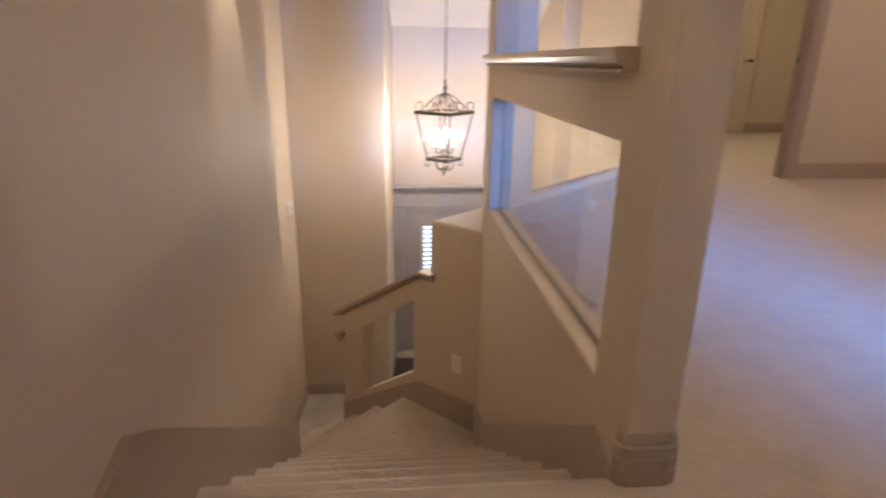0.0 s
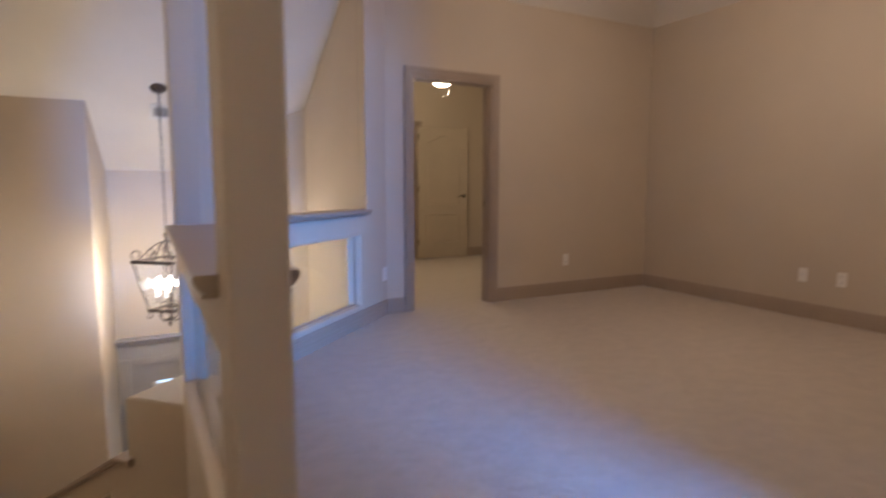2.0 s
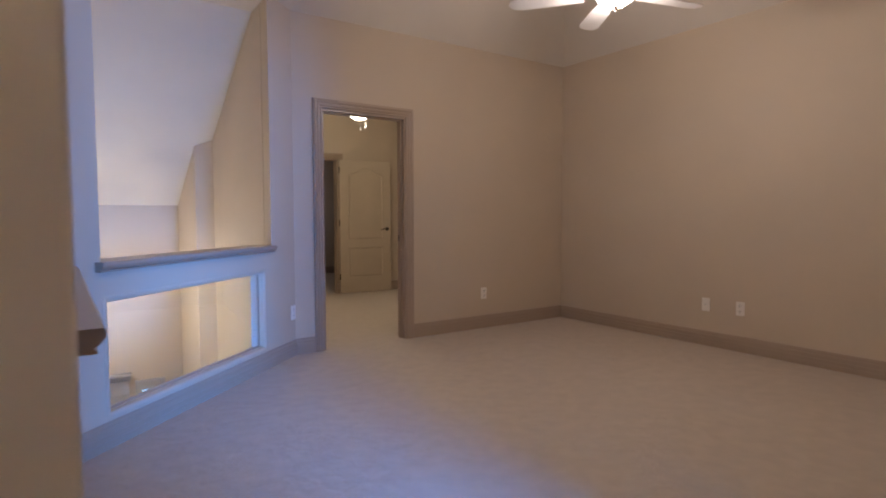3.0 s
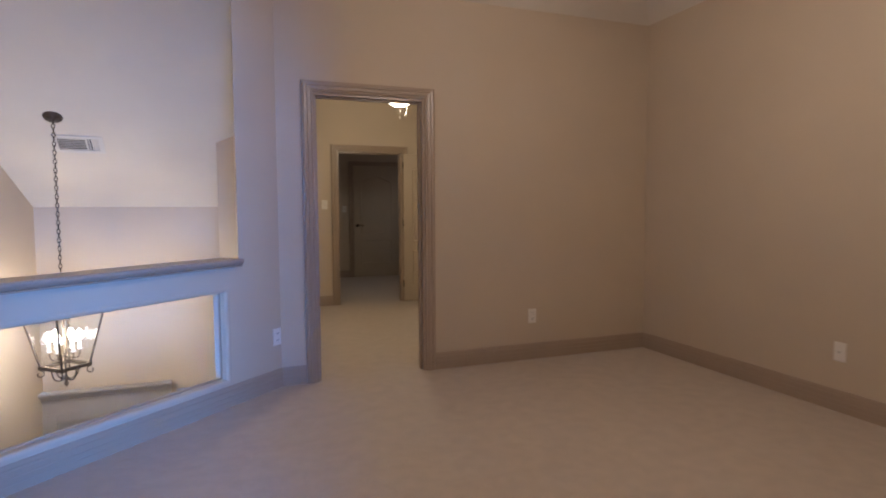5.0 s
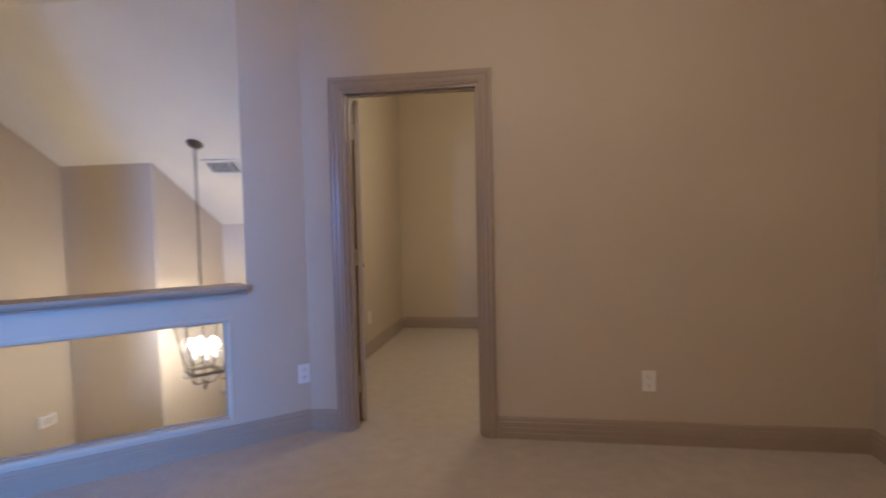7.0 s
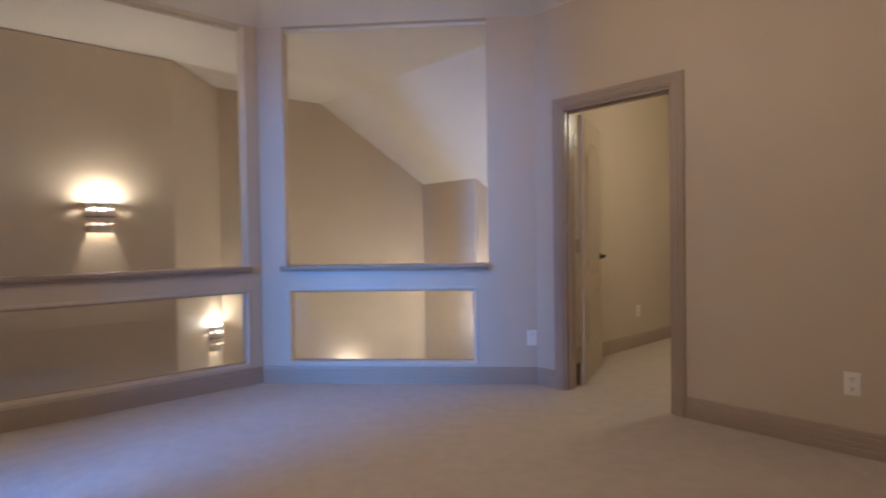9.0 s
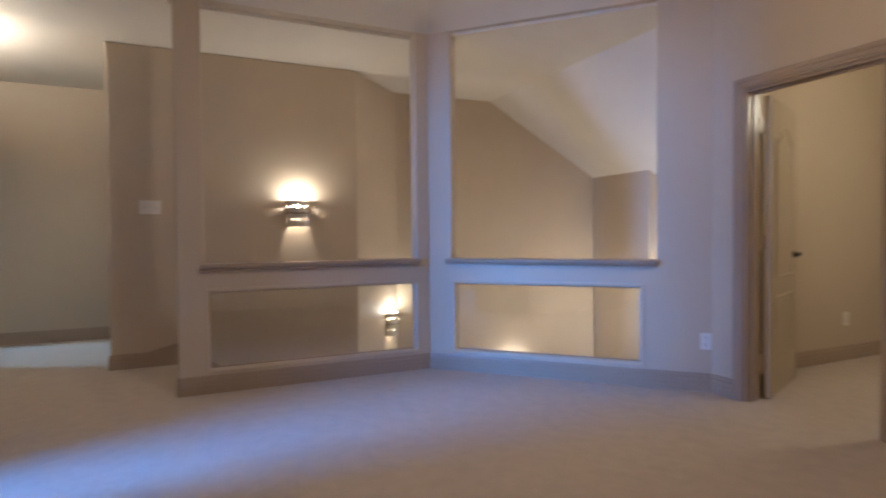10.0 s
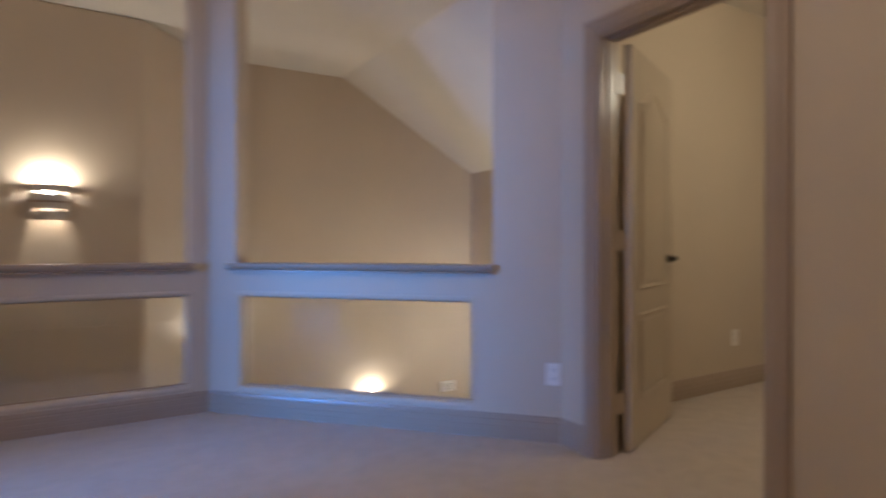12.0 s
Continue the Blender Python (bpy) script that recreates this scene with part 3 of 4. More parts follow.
def sp(s, out=0.0):
    q = S0 + ln * s + SN * out
    return (q.x, q.y)


def guard_top(s):
    return -0.38 if s < 0.45 else -0.38 - 0.62 * (s - 0.45)


def add_slab(bm, quad, t0, t1):
    """A plate given by four (s, z) corners in the guard's plane, from depth t0 to t1."""
    f = [bm.verts.new((*sp(s, t0), z)) for s, z in quad]
    b = [bm.verts.new((*sp(s, t1), z)) for s, z in quad]
    bm.faces.new(f)
    bm.faces.new(b[::-1])
    for i in range(4):
        bm.faces.new((f[i], b[i], b[(i + 1) % 4], f[(i + 1) % 4]))


bm = bmesh.new()
GA, GB, GC, GD, GE = 0.376, 0.45, 0.52, 1.02, 1.24
add_slab(bm, [(GA, FOYER), (GB, FOYER), (GB, guard_top(GB)), (GA, guard_top(GA))], 0, T)
add_slab(bm, [(GB, FOYER), (GC, FOYER), (GC, guard_top(GC)), (GB, guard_top(GB))], 0, T)
add_slab(bm, [(GC, FOYER), (GD, FOYER), (GD, -1.43), (GC, -1.075)], 0, T)
add_slab(bm, [(GC, -0.555), (GD, -0.91), (GD, guard_top(GD)), (GC, guard_top(GC))], 0, T)
add_slab(bm, [(GD, FOYER), (GE, FOYER), (GE, guard_top(GE)), (GD, guard_top(GD))], 0, T)
bmesh.ops.remove_doubles(bm, verts=bm.verts[:], dist=1e-4)
structure("wall_stair_guard", bm, PAINT, "beige painted sloping stair guard with a glazed opening", "stair guard")
bm = bmesh.new()
hw = [(-0.02, -0.020), (-0.026, -0.008), (-0.038, 0.0), (-0.042, 0.014), (-0.038, 0.026), (T + 0.038, 0.026), (T + 0.042, 0.014), (T + 0.038, 0.0), (T + 0.02, -0.02)]
rings = []
for s in (GA - 0.03, GB, GE + 0.05):
    rings.append([bm.verts.new((*sp(s, u), guard_top(min(s, GE + 0.05)) + 0.02 + w)) for u, w in hw])
for r, q in zip(rings, rings[1:]):
    for j in range(len(hw)):
        bm.faces.new((r[j], r[(j + 1) % len(hw)], q[(j + 1) % len(hw)], q[j]))
bm.faces.new(rings[0][::-1])
bm.faces.new(rings[-1])
structure("trim_guard_cap", bm, TRIM, "taupe moulded cap rail on the sloping stair guard", "handrail")
bm = bmesh.new()
add_slab(bm, [(GC, -1.075), (GD, -1.43), (GD, -0.91), (GC, -0.555)], 0.055, 0.061)
gp = structure("window_3", bm, GLASS, "clear glass pane in the sloping stair guard", "glass pane")
gp.visible_shadow = False
bm = bmesh.new()
add_slab(bm, [(GE - 0.03, -1.045), (GE + 0.05, -1.070), (GE + 0.05, -1.032), (GE - 0.03, -1.007)], -0.034, T + 0.034)
add_slab(bm, [(GE + 0.0, -1.085), (GE + 0.035, -1.096), (GE + 0.035, -1.064), (GE + 0.0, -1.053)], -0.022, T + 0.022)
structure("trim_guard_end", bm, TRIM, "taupe moulded end block of the stair guard", "handrail")
# skirt boards
bm = bmesh.new()
add_slab(bm, [(0.0, -1.32), (GC - 0.05, -1.32), (GC - 0.05, -1.11), (0.0, -1.11)], -0.016, 0)
add_slab(bm, [(GC - 0.05, -1.32), (GE, -2.10), (GE, -1.61), (GC - 0.05, -1.11)], -0.016, 0)
structure("baseboard_landing", bm, TRIM, "brown painted skirt board along the landing and lower flight", "baseboard")


def stair_skirt(name, x0, x1, top, label):
    prof = [(NOSE + 0.10, -0.40), (NOSE - 0.25, -0.05), (NOSE - 0.25, 0.13), (NOSE - 0.02, 0.19), (NOSE + 0.08, 0.13), (top, -(top - NOSE) * 0.7115 + 0.19), (top, -(top - NOSE) * 0.7115 - 0.25)]
    bm = bmesh.new()
    a = [bm.verts.new((x0, y, z)) for y, z in prof]
    b = [bm.verts.new((x1, y, z)) for y, z in prof]
    bm.faces.new(a)
    bm.faces.new(b[::-1])
    for i in range(len(prof)):
        bm.faces.new((a[i], a[(i + 1) % len(prof)], b[(i + 1) % len(prof)], b[i]))
    return structure(name, bm, TRIM, label, "skirt board")


stair_skirt("baseboard_stair_west", WX, WX + 0.016, -1.745, "brown painted skirt board following the carpeted stairs")
bm = bmesh.new()
prof = [(COL + 0.02, 0.0), (COL + 0.02, -0.30), (-1.42, -1.60), (-1.42, -1.11), (-1.68, -1.06), (COL + 0.16, 0.04)]
fa = [bm.verts.new((-1.966, y, z)) for y, z in prof]
fb = [bm.verts.new((-1.95, y, z)) for y, z in prof]
bm.faces.new(fa)
bm.faces.new(fb[::-1])
for i in range(len(prof)):
    bm.faces.new((fa[i], fa[(i + 1) % len(prof)], fb[(i + 1) % len(prof)], fb[i]))
structure("baseboard_stair_east", bm, TRIM, "brown painted skirt board under the gallery wall", "skirt board")


# ---- outlets and switches ----
def face_pose(place, normal):
    return pose(*place, 0, 0, math.degrees(math.atan2(normal[1], normal[0])) + 90)


def outlet(place, normal, jack=False, label="white duplex outlet on a beige wall"):
    t = thing("cable_jack" if jack else "outlet", face_pose(place, normal), label, "outlet")
    part("plate", box(-0.036, -0.006, -0.058, 0.036, 0.0, 0.058, 0.0025), WHITEP, t)
    if jack:
        bm = lathe([(0, 0.012), (0.006, 0.012), (0.006, 0)], 12)
        bmesh.ops.transform(bm, matrix=pose(0, -0.006, 0, 90), verts=bm.verts[:])
        part("socket", bm, NICKEL, t, "metal cable socket")
        return t
    for z in (-0.024, 0.024):
        part("receptacle", box(-0.017, -0.009, z - 0.017, 0.017, -0.005, z + 0.017, 0.003), WHITEP, t)
        for x in (-0.007, 0.007):
            part("slot", box(x - 0.0014, -0.0096, z - 0.002, x + 0.0014, -0.0088, z + 0.009), SLOT, t)
        part("ground_hole", box(-0.0025, -0.0096, z - 0.011, 0.0025, -0.0088, z - 0.006), SLOT, t)
    return t


def switch(place, normal, gangs, label):
    t = thing("light_switch", face_pose(place, normal), label, "light switch")
    w = 0.036 + 0.023 * (gangs - 1)
    part("plate", box(-w, -0.006, -0.058, w, 0, 0.058, 0.0025), WHITEP, t)
    for i in range(gangs):
        x = (i - (gangs - 1) / 2) * 0.046
        part("bezel", box(x - 0.008, -0.008, -0.014, x + 0.008, -0.005, 0.014, 0.001), CERAMIC, t)
        part("toggle", box(x - 0.004, -0.018, 0.000, x + 0.004, -0.006, 0.010, 0.0015), WHITEP, t)
    return t


outlet((1.73, 0.0, 0.356), (0, -1))
outlet((*on_a(2.11), 0.356), na)
outlet((2.85, -2.04, 0.362), (-1, 0))
outlet((2.85, -1.736, 0.362), (-1, 0), True, "white cable jack plate on a beige wall")
outlet((*sp(0.16), -0.88), (-1, -1), label="white duplex outlet above the stair landing")
outlet((-6.93, -6.13, 0.36), (1, 0), label="white duplex outlet in the pale side room")
outlet((-0.45, 1.9, 0.36), (1, 0), label="white duplex outlet on the bedroom wall")
switch((WX, -3.58, 1.38), (1, 0), 3, "white triple light switch at the stair head")
switch((0.72, -3.89, 1.30), (0, 1), 3, "white triple light switch at the wall end")
switch((0.555, 3.25, 1.30), (0, -1), 1, "white light switch beside the passage doorway")
switch((1.36, 6.25, 1.25), (0, -1), 1, "white light switch beside the dark door")


# ---- door chime and doormat of the entry hall ----
chime = thing("door_chime", face_pose((-3.517, 1.36, -0.56), (1.0, -0.0507)), "white plastic door chime box on the entry wall", "door chime")
part("cover", box(-0.085, -0.042, -0.055, 0.085, -0.004, 0.055, 0.006), WHITEP, chime)
part("back_plate", box(-0.078, -0.004, -0.049, 0.078, 0.0, 0.049), WHITEP, chime)
for k in range(5):
    part("grille_slot", box(-0.05, -0.0424, -0.03 + k * 0.014, 0.05, -0.0418, -0.026 + k * 0.014), SLOT, chime)
mat = thing("doormat", pose(-2.02, 2.18, FOYER), "dark charcoal doormat on the entry floor", "doormat")
part("pile", box(-0.44, -0.27, 0.0, 0.44, 0.27, 0.014, 0.005), MATPILE, mat)
part("edging", sweep([(-0.45, -0.28, 0), (0.45, -0.28, 0), (0.45, 0.28, 0), (-0.45, 0.28, 0)], (0, 0, 1), [(-0.012, 0.0005), (0.010, 0.0005), (0.010, 0.008), (-0.006, 0.010)], True), SLOT, mat, "black rubber edging")

# ---- wall sconces ----
def sconce(place, normal, label, size=1.0, watts=9.0, lamp_z=0.120):
    m = face_pose(place, normal) @ Matrix.Diagonal((size, size, size, 1))
    t = thing("wall_sconce", m, label, "wall lamp", "pierced wall sconces")
    seg, h, r, th = 40, 0.25, 0.105, 0.008
    zs = [0, 0.018, 0.052, 0.058, 0.064, 0.070, 0.076, 0.082, 0.112, 0.118, 0.142, 0.148, 0.174, 0.180, 0.186, 0.192, 0.198, 0.204, 0.242, 0.25]
    spots = [4, 12, 20, 28, 36]
    rows = {3: 1, 4: 2, 5: 2, 6: 1, 13: 1, 14: 2, 15: 2, 16: 1}

    def shell(lo, hi, grow=0.0, pierce=True, k0=0, k1=40):
        bm = bmesh.new()
        memo = {}

        def v(i, k, side):
            key = (i, k, side)
            if key not in memo:
                a = math.pi + math.pi * k / seg
                rr = r + grow - (th if side else 0)
                memo[key] = bm.verts.new((rr * math.cos(a), 0.85 * rr * math.sin(a), zs[i] - h / 2))
            return memo[key]

        def solid(i, k):
            if not (lo <= i < hi and k0 <= k < k1):
                return False
            return not (pierce and i in rows and any(abs(k + 0.5 - c) < rows[i] for c in spots))

        for i in range(lo, hi):
            for k in range(seg):
                if not solid(i, k):
                    continue
                bm.faces.new((v(i, k, 0), v(i, k + 1, 0), v(i + 1, k + 1, 0), v(i + 1, k, 0)))
                bm.faces.new((v(i, k, 1), v(i + 1, k, 1), v(i + 1, k + 1, 1), v(i, k + 1, 1)))
                if not solid(i - 1, k):
                    bm.faces.new((v(i, k, 0), v(i, k, 1), v(i, k + 1, 1), v(i, k + 1, 0)))
                if not solid(i + 1, k):
                    bm.faces.new((v(i + 1, k, 0), v(i + 1, k + 1, 0), v(i + 1, k + 1, 1), v(i + 1, k, 1)))
                if not solid(i, k - 1):
                    bm.faces.new((v(i, k, 0), v(i + 1, k, 0), v(i + 1, k, 1), v(i, k, 1)))
                if not solid(i, k + 1):
                    bm.faces.new((v(i, k + 1, 0), v(i, k + 1, 1), v(i + 1, k + 1, 1), v(i + 1, k + 1, 0)))
        return bm

    part("shade", shell(0, 19), CERAMIC, t, "pierced beige ceramic half-round shade")
    for lo in (4, 14):
        for k0, k1 in ((0, 2), (6, 10), (14, 18), (22, 26), (30, 34), (38, 40)):
            part("stripe", shell(lo, lo + 1, 0.0015, False, k0, k1), BROWNBAND, t, "thin dark brown stripe")
    part("band", shell(9, 10, 0.0015, False), CERAMIC, t, "raised band")
    for k in range(9):
        for w, hh, da in ((0.017, 0.011, 0.0), (0.006, 0.005, 0.17)):
            bm = bmesh.new()
            a = math.pi + math.pi * (k + 0.5) / 9 + da
            fwd = Vector((math.cos(a), 0.85 * math.sin(a), 0))
            side = Vector((-math.sin(a), 0.85 * math.cos(a), 0))
            c = fwd * (r + 0.0025) + Vector((0, 0, 0.130 - h / 2))
            rim = [c + side * w, c + Vector((0, 0, hh)), c - side * w, c - Vector((0, 0, hh))]
            a0, a1 = [bm.verts.new(q) for q in rim], [bm.verts.new(q - fwd * 0.012) for q in rim]
            bm.faces.new(a0)
            bm.faces.new(a1[::-1])
            for i in range(4):
                bm.faces.new((a0[i], a1[i], a1[(i + 1) % 4], a0[(i + 1) % 4]))
            part("motif", bm, BROWNBAND, t, "dark brown diamond motif")
    part("back_plate", box(-0.05, -0.012, -0.08, 0.05, 0.0, 0.08, 0.003), CERAMIC, t)
    bm = lathe([(0, -0.03), (0.012, -0.028), (0.02, -0.01), (0.017, 0.012), (0.008, 0.03), (0, 0.034)], 12)
    bmesh.ops.transform(bm, matrix=pose(0, -0.050, 0.085), verts=bm.verts[:])
    b = part("bulb", bm, BULB, t, "glowing bulb", True)
    b.visible_shadow = False
    lamp = bulb_lamp("sconce_lamp", m @ Vector((0, -0.055, lamp_z)), watts, WARM, 0.032)
    return t


sconce((WX, -2.33, 1.335), (1, 0), "pierced ceramic half-round wall sconce, lit, over the stairs", 1.0, SC)
sconce((-3.49, -1.225, 0.13), (1, 1), "pierced ceramic half-round wall sconce, lit, above the lower flight", 1.0, 0.7 * SC)
sconce((-3.563, 0.43, -0.64), (1.0, -0.0507), "pierced ceramic half-round wall sconce, lit, in the entry hall", 1.0, 0.7 * SC)
sconce((-2.92, -5.17, 2.28), (0, 1), "pierced ceramic half-round wall sconce, lit, near the hall ceiling", 1.3, 6.4 * SC, 0.118)


# ---- lantern chandelier ----
CH = Vector((-1.90, 1.46, 0))
ch = thing("lantern_chandelier", pose(CH.x, CH.y, 0, 0, 0, 5), "dark iron four-sided glass lantern with lit candles on a chain", "chandelier")
ZT, ZB, RT, RB = 0.40, -0.07, 0.295, 0.175


def corner(i, r, z):
    a = math.pi / 2 * i
    return Vector((r * math.cos(a), r * math.sin(a), z))


for nm, r, z in (("top_ring", RT, ZT), ("bottom_ring", RB, ZB)):
    pts = [corner(i, r, z) for i in range(4)]
    part(nm, sweep(pts, (0, 0, 1), [(-0.012, -0.014), (0.012, -0.014), (0.016, 0.0), (0.012, 0.014), (-0.012, 0.014)], True), IRON, ch)
for i in range(4):
    part("corner_bar", tube([corner(i, RT, ZT), corner(i, RB, ZB)], 0.009, 6), IRON, ch)
    a, b = corner(i, RT - 0.004, ZT), corner(i + 1, RT - 0.004, ZT)
    c, d = corner(i + 1, RB - 0.004, ZB), corner(i, RB - 0.004, ZB)
    bm = bmesh.new()
    nrm = (b - a).cross(d - a).normalized() * 0.003
    fr = [bm.verts.new(p) for p in (a, b, c, d)]
    bk = [bm.verts.new(p + nrm) for p in (a, b, c, d)]
    bm.faces.new(fr)
    bm.faces.new(bk[::-1])
    for k in range(4):
        bm.faces.new((fr[k], bk[k], bk[(k + 1) % 4], fr[(k + 1) % 4]))
    g = part("glass_pane", bm, GLASS, ch, "clear glass pane")
    g.visible_shadow = False
    # scrolls over the top ring, at corners and middles
    for ang, rr in ((90 * i, RT), (90 * i + 45, RT * 0.72)):
        pts = []
        for k in range(26):
            u = k / 25
            if u < 0.45:
                w = u / 0.45
                pts.append(Vector((0.02 + (rr - 0.06) * w, 0, 0.58 - 0.15 * math.sin(w * math.pi / 2) * w - 0.02 * w)))
            else:
                w = (u - 0.45) / 0.55
                th = -math.pi / 2 + w * 2.0 * math.pi * 0.95
                rad = 0.055 * (1 - 0.62 * w)
                pts.append(Vector((rr - 0.04 + rad * math.cos(th), 0, 0.465 + rad * math.sin(th))))
        rot = Matrix.Rotation(radians(ang), 4, "Z")
        part("scroll", tube([rot @ p for p in pts], 0.0065, 6), IRON, ch, smooth=True)
    # lower scrolls and finial arms
    pts = []
    for k in range(22):
        u = k / 21
        if u < 0.55:
            w = u / 0.55
            pts.append(Vector((RB * 0.70 - 0.035 * w - (RB * 0.70 - 0.06) * w ** 4, 0, ZB - 0.01 - 0.105 * math.sin(w * math.pi / 2) ** 0.8)))
        else:
            w = (u - 0.55) / 0.45
            pts.append(Vector((0.025 - 0.013 * w, 0, ZB - 0.115 + 0.012 * math.sin(w * math.pi))))
    rot = Matrix.Rotation(radians(90 * i + 45), 4, "Z")
    part("lower_arm", tube([rot @ p for p in pts], 0.006, 6), IRON, ch, smooth=True)
    pts = [Vector((RB + 0.005 + 0.034 * (1 - 0.6 * k / 18) * math.cos(math.pi / 2 + k / 18 * 5.6), 0, ZB - 0.052 + 0.034 * (1 - 0.6 * k / 18) * math.sin(math.pi / 2 + k / 18 * 5.6))) for k in range(19)]
    rot = Matrix.Rotation(radians(90 * i), 4, "Z")
    part("lower_curl", tube([rot @ p for p in pts], 0.0055, 6), IRON, ch, smooth=True)
part("stem", lathe([(0, 0.72), (0.010, 0.72), (0.012, 0.66), (0.026, 0.64), (0.012, 0.61), (0.022, 0.58), (0.010, 0.54), (0.008, 0.10), (0.020, 0.06), (0.008, 0.02),
                    (0.008, -0.15), (0.016, -0.165), (0.007, -0.18), (0.007, -0.192), (0.019, -0.216), (0.005, -0.246), (0, -0.25)], 14), IRON, ch, smooth=True)
for i in range(6):
    rot = Matrix.Rotation(radians(60 * i + 12), 4, "Z")
    pts = [rot @ Vector((0.008 + 0.10 * math.sin(k / 10 * math.pi / 2), 0, 0.03 - 0.05 * math.sin(k / 10 * math.pi) + 0.03 * (k / 10) ** 2)) for k in range(11)]
    part("candle_arm", tube(pts, 0.005, 6), IRON, ch, smooth=True)
    e = pts[-1]
    bm = lathe([(0, 0), (0.022, 0.0), (0.024, 0.006), (0.012, 0.008), (0.012, 0.085), (0, 0.085)], 12)
    bmesh.ops.translate(bm, vec=e, verts=bm.verts[:])
    part("candle", bm, FANWHITE, ch, "ivory candle sleeve", True)
    bm = lathe([(0, 0), (0.014, 0.004), (0.029, 0.028), (0.023, 0.056), (0.008, 0.084), (0, 0.092)], 14)
    bmesh.ops.translate(bm, vec=e + Vector((0, 0, 0.086)), verts=bm.verts[:])
    q = part("bulb", bm, BULB, ch, "glowing candle bulb", True)
    q.visible_shadow = False
z, odd = 0.715, 0
while z < 1.97:
    ring = []
    for k in range(14):
        a = 2 * math.pi * k / 14
        x, w = 0.011 * math.cos(a), 0.022 * math.sin(a)
        ring.append((x, 0, z + 0.022 + w) if odd else (0, x, z + 0.022 + w))
    part("chain_link", tube(ring, 0.0034, 5, True), IRON, ch, smooth=True)
    z += 0.036
    odd = 1 - odd
bm = lathe([(0, -0.045), (0.016, -0.04), (0.022, -0.02), (0.066, -0.012), (0.072, 0.0), (0, 0.0)], 24)
bmesh.ops.transform(bm, matrix=pose(0, 0, 2.0, 0, 0, -5) @ pose(0, 0, 0, -30), verts=bm.verts[:])
part("canopy", bm, IRON, ch, "dark iron ceiling canopy", True)
for i in range(3):
    a = radians(120 * i + 20)
    bulb_lamp("chandelier_lamp", (CH.x + 0.10 * math.cos(a), CH.y + 0.10 * math.sin(a), 0.16), CHW, (1.0, 0.93, 0.83), 0.03)

# ---- ceiling vent and smoke detector ----
tilt = math.degrees(math.atan(0.577))
vent = thing("ceiling_vent", pose(-1.79, 1.77, slope_z(1.77) - 0.002, -tilt, 0, 4), "white metal supply vent on the sloping ceiling", "vent")
bm = bmesh.new()
for x0, y0, x1, y1 in ((-0.19, -0.12, 0.19, -0.085), (-0.19, 0.085, 0.19, 0.12), (-0.19, -0.085, -0.155, 0.085), (0.155, -0.085, 0.19, 0.085), (0.055, -0.085, 0.07, 0.085)):
    add_box(bm, x0, y0, -0.010, x1, y1, 0.0)
part("frame", bm, FANWHITE, vent)
part("backing", box(-0.155, -0.085, -0.002, 0.155, 0.085, 0.0), SLOT, vent, "dark duct behind the slats")
for i in range(7):
    y = -0.072 + i * 0.024
    bm = bmesh.new()
    add_box(bm, -0.155, -0.0105, -0.001, 0.055, 0.0105, 0.001, 0, pose(0, y, -0.006, 22))
    part("slat", bm, FANWHITE, vent)
for i in range(4):
    x = 0.082 + i * 0.021
    bm = bmesh.new()
    add_box(bm, -0.007, -0.085, -0.001, 0.007, 0.085, 0.001, 0, pose(x, 0, -0.006, 0, 35))
    part("slat", bm, FANWHITE, vent)
sd = thing("smoke_detector", pose(-2.07, -4.63, CEIL_Z), "round white smoke detector on the hall ceiling", "smoke detector")
part("base", lathe([(0, -0.012), (0.068, -0.012), (0.07, 0), (0, 0)], 28), WHITEP, sd, smooth=True)
part("cover", lathe([(0, -0.042), (0.035, -0.040), (0.055, -0.030), (0.060, -0.012), (0, -0.012)], 28), WHITEP, sd, smooth=True)

# ---- ceiling fan ----
FX, FY = 1.02, -2.18
fan = thing("ceiling_fan", pose(FX, FY, 0, 0, 0, -15), "white five-blade ceiling fan with a lit glass bowl", "ceiling fan")
part("canopy", lathe([(0, TRAY_TOP), (0.07, TRAY_TOP), (0.06, TRAY_TOP - 0.05), (0.02, TRAY_TOP - 0.07), (0, TRAY_TOP - 0.07)], 24), FANWHITE, fan, smooth=True)
part("rod", tube([(0, 0, TRAY_TOP - 0.06), (0, 0, 2.76)], 0.012, 10), FANWHITE, fan)
part("motor", lathe([(0, 2.77), (0.05, 2.76), (0.11, 2.72), (0.115, 2.65), (0.09, 2.61), (0.06, 2.59), (0.06, 2.55), (0, 2.55)], 28), FANWHITE, fan, smooth=True)
part("bowl", lathe([(0, 2.42), (0.05, 2.425), (0.10, 2.455), (0.13, 2.50), (0.135, 2.55), (0, 2.55)], 28), GLOBE, fan, "glowing glass bowl", True).visible_shadow = False
for i in range(5):
    rot = pose(0, 0, 0, 0, 0, 72 * i)
    bm = bmesh.new()
    add_tube(bm, [rot @ Vector(p) for p in ((0.07, 0, 2.60), (0.13, 0, 2.585), (0.17, 0, 2.53), (0.23, 0, 2.507))], 0.012, 8)
    part("blade_arm", bm, FANWHITE, fan)
    bm = bmesh.new()
    outl = [(0.19, -0.05), (0.30, -0.062), (0.58, -0.068), (0.64, -0.05), (0.66, 0.0), (0.64, 0.05), (0.58, 0.068), (0.30, 0.062), (0.19, 0.05)]
    add_prism(bm, outl, -0.003, 0.003)
    bmesh.ops.transform(bm, matrix=rot @ pose(0, 0, 2.497, 9), verts=bm.verts[:])
    part("blade", bm, FANWHITE, fan)
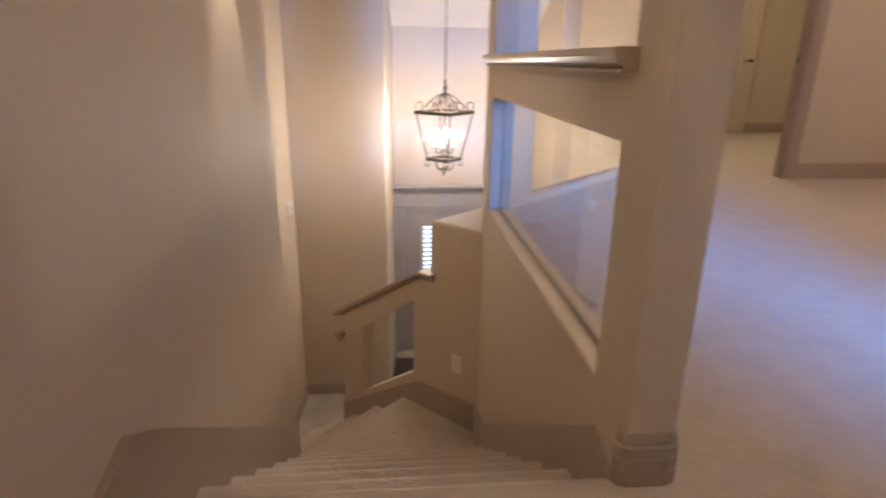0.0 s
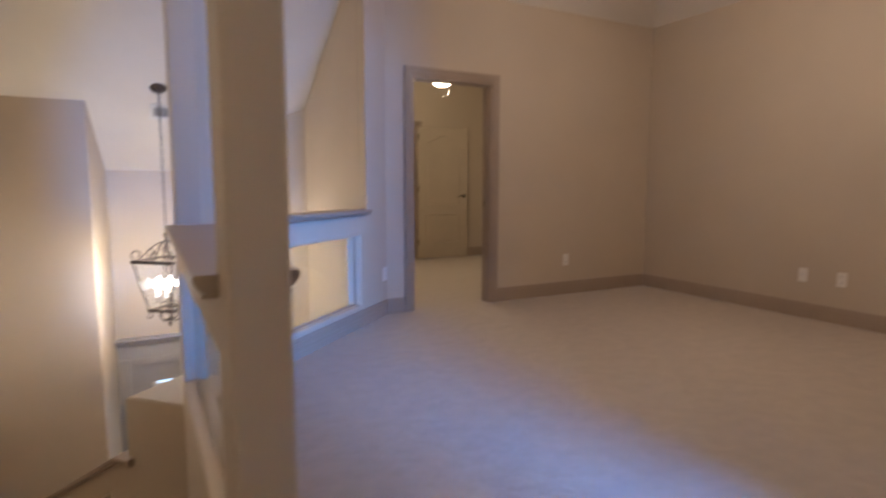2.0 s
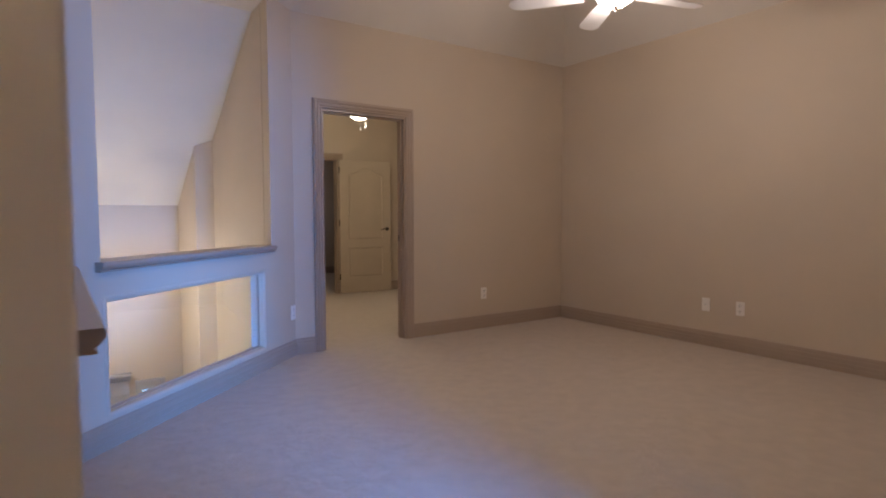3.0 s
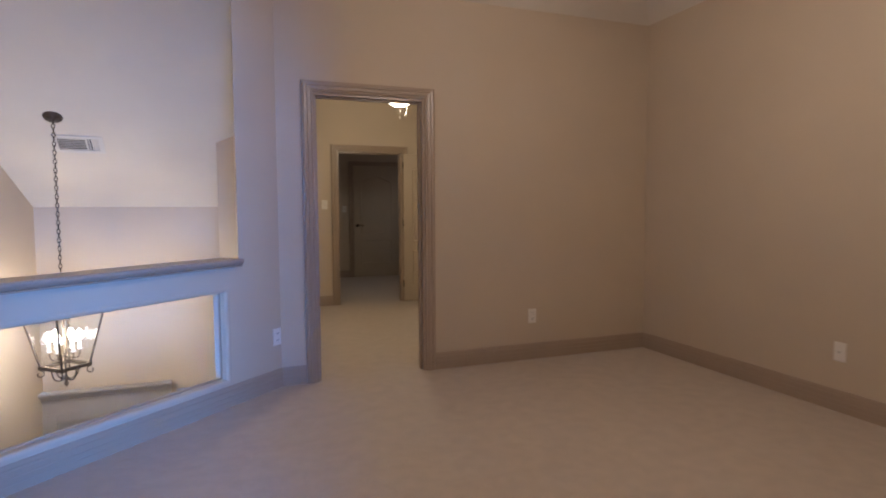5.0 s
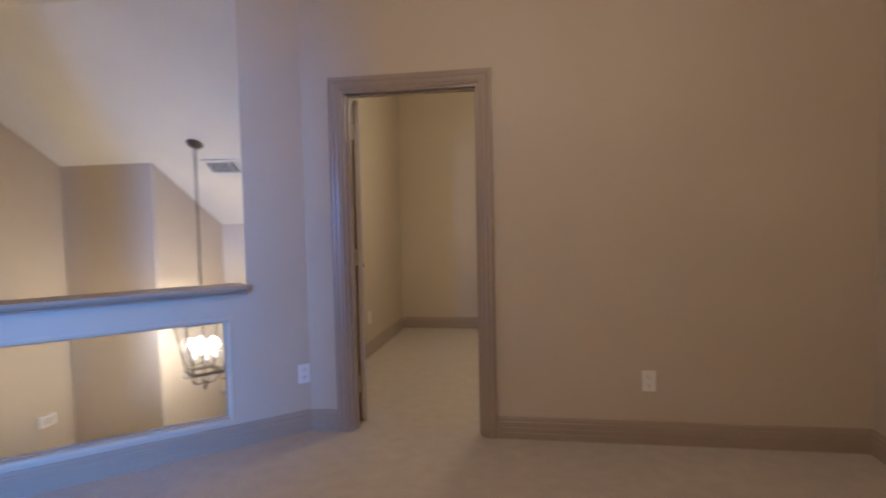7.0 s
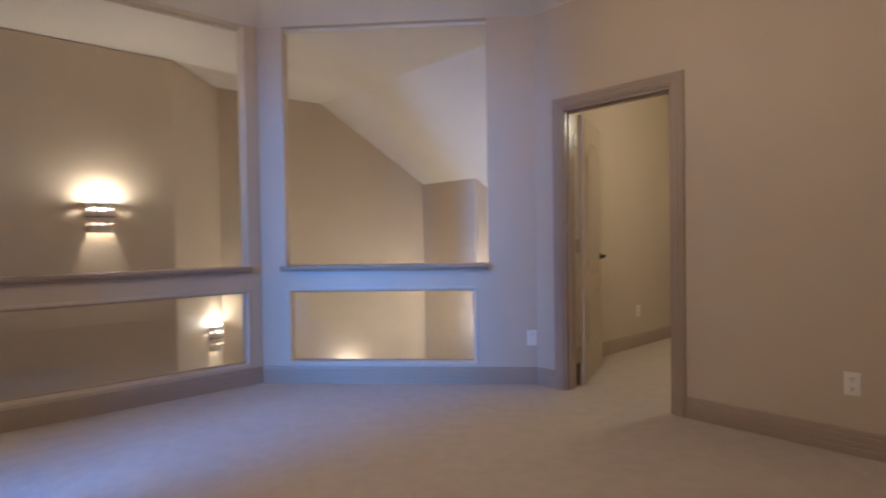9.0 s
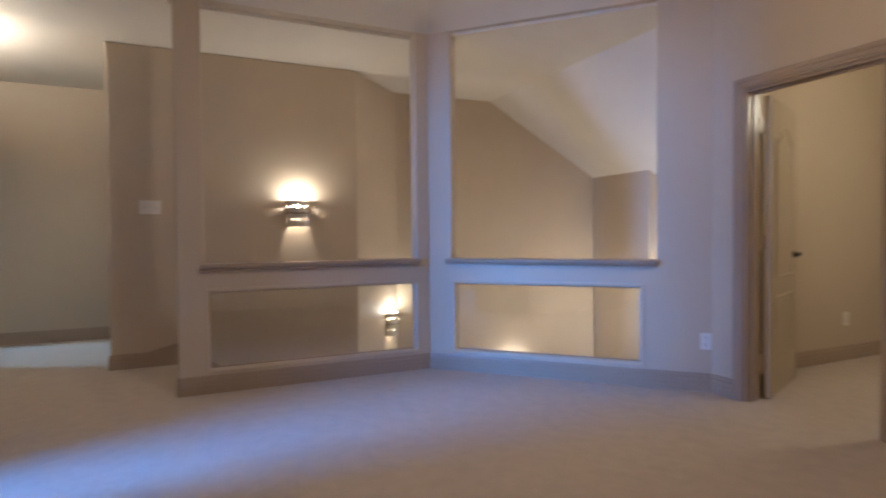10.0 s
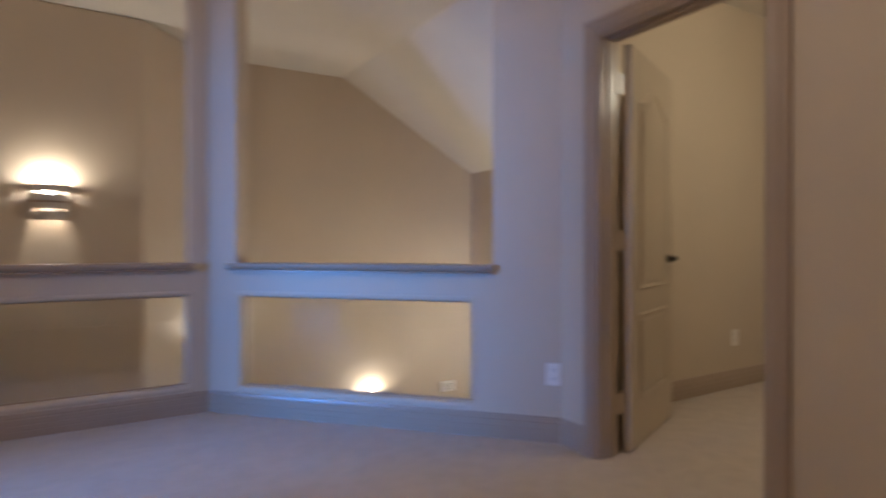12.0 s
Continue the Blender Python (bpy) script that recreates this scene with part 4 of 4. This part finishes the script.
part("finial", lathe([(0, 2.392), (0.010, 2.396), (0.014, 2.406), (0.008, 2.416), (0.020, 2.422), (0, 2.424)], 14), BRONZE, fan, "small dark finial under the bowl", True)
cl = thing("ceiling_light", pose(1.02, 1.36, 0), "lit white glass bowl light with two pull chains", "ceiling light")
part("stem", lathe([(0, 2.76), (0.07, 2.76), (0.06, 2.72), (0.02, 2.70), (0.015, 2.42), (0.09, 2.40), (0.09, 2.36), (0, 2.36)], 24), FANWHITE, cl, smooth=True)
part("bowl", lathe([(0, 2.235), (0.06, 2.24), (0.10, 2.262), (0.13, 2.29), (0.165, 2.31), (0.17, 2.32), (0.12, 2.35), (0, 2.36)], 30), GLOBE, cl, "glowing scalloped glass bowl", True).visible_shadow = False
for x, z in ((-0.02, 2.12), (0.045, 2.15)):
    part("pull_chain", tube([(x, -0.06, 2.25), (x, -0.06, z)], 0.0022, 6), NICKEL, cl)
    bm = lathe([(0, -0.018), (0.008, -0.012), (0.009, 0.0), (0.003, 0.012), (0, 0.014)], 10)
    bmesh.ops.translate(bm, vec=(x, -0.06, z), verts=bm.verts[:])
    part("pull_knob", bm, WHITEP, cl, smooth=True)

# ---- entry door and its surround ----
fd = thing("entry_door", pose(-1.84, 2.72, FOYER), "greige entry door under a moulded cornice, with a shuttered glass light", "door")
CORN = [(0, 0), (0.02, 0), (0.024, 0.02), (0.045, 0.035), (0.060, 0.06), (0.085, 0.072), (0.095, 0.085), (0.095, 0.105), (0, 0.105)]
part("cornice", sweep([(0.615, -0.045, 2.245), (-0.615, -0.045, 2.245)], (0, 0, 1), CORN), DARKDOOR, fd, "moulded cornice")
part("frieze", box(-0.60, -0.045, 2.10, 0.60, -0.002, 2.244), DARKDOOR, fd)
for s in (-1, 1):
    part("pilaster", box(s * 0.53 - 0.07, -0.06, 0, s * 0.53 + 0.07, -0.001, 2.10, 0.006), DARKDOOR, fd)
part("head", box(-0.46, -0.05, 2.02, 0.46, -0.001, 2.10), DARKDOOR, fd)
bm = bmesh.new()
for x0, z0, x1, z1 in ((-0.46, 0, -0.24, 2.02), (0.24, 0, 0.46, 2.02), (-0.24, 0, 0.24, 0.60), (-0.24, 1.80, 0.24, 2.02)):
    add_box(bm, x0, -0.016, z0, x1, -0.001, z1)
part("slab", bm, DARKDOOR, fd)
part("window_light", box(-0.24, -0.004, 0.60, 0.24, -0.002, 1.80), DAY, fd, "daylit glass behind the shutter")
for i in range(19):
    bm = bmesh.new()
    add_box(bm, -0.20, -0.018, -0.003, 0.20, 0.018, 0.003, 0, pose(0, -0.022, 0.645 + i * 0.062, 40))
    part("shutter_slat", bm, FANWHITE, fd)
for x0, x1 in ((-0.24, -0.20), (0.20, 0.24)):
    part("shutter_stile", box(x0, -0.040, 0.60, x1, -0.004, 1.80, 0.002), FANWHITE, fd)
sw = thing("entry_sidelight", pose(-1.02, 2.72, FOYER), "greige trimmed sidelight beside the entry door", "window")
bm = bmesh.new()
for x0, z0, x1, z1 in ((-0.15, 0.4, -0.09, 2.20), (0.09, 0.4, 0.15, 2.20), (-0.09, 2.12, 0.09, 2.20), (-0.09, 0.4, 0.09, 0.48)):
    add_box(bm, x0, -0.024, z0, x1, -0.001, z1)
part("frame", bm, DARKDOOR, sw)
part("cap", box(-0.155, -0.05, 2.20, 0.155, -0.001, 2.235, 0.004), DARKDOOR, sw)
part("glass", box(-0.09, -0.004, 0.48, 0.09, -0.002, 2.12), DAY, sw, "daylit glass")

# ---- windows that hold the daylight lamps; the passage one is added for a fill ----
def plain_window(name, x0, x1, y, z0, z1, label, x=0, turn=0):
    w = thing(name, pose(x, y, 0, 0, 0, turn), label, "window", kind="structure")
    bm = bmesh.new()
    for a, b, c, d in ((x0, z0, x1, z0 + 0.05), (x0, z1 - 0.05, x1, z1), (x0, z0 + 0.05, x0 + 0.05, z1 - 0.05), (x1 - 0.05, z0 + 0.05, x1, z1 - 0.05), (x0 + 0.05, (z0 + z1) / 2 - 0.02, x1 - 0.05, (z0 + z1) / 2 + 0.02)):
        add_box(bm, a, -0.03, b, c, 0.03, d)
    part("window_frame", bm, WHITEP, w)
    g = part("pane", box(x0 + 0.04, -0.003, z0 + 0.04, x1 - 0.04, 0.003, z1 - 0.04), GLASS, w)
    g.visible_shadow = False
    return w


plain_window("window_passage_fill", 4.5, 5.5, 0, 0.9, 2.0, "unseen white framed window added round the passage fill lamp", 3.25, 90)
plain_window("window_4", -0.6, 1.5, -9.06, 0.76, 2.08, "white framed window at the end of the alcove")
plain_window("window_5", -5.48, -4.68, -8.35, 0.8, 2.2, "white framed window of the side room")
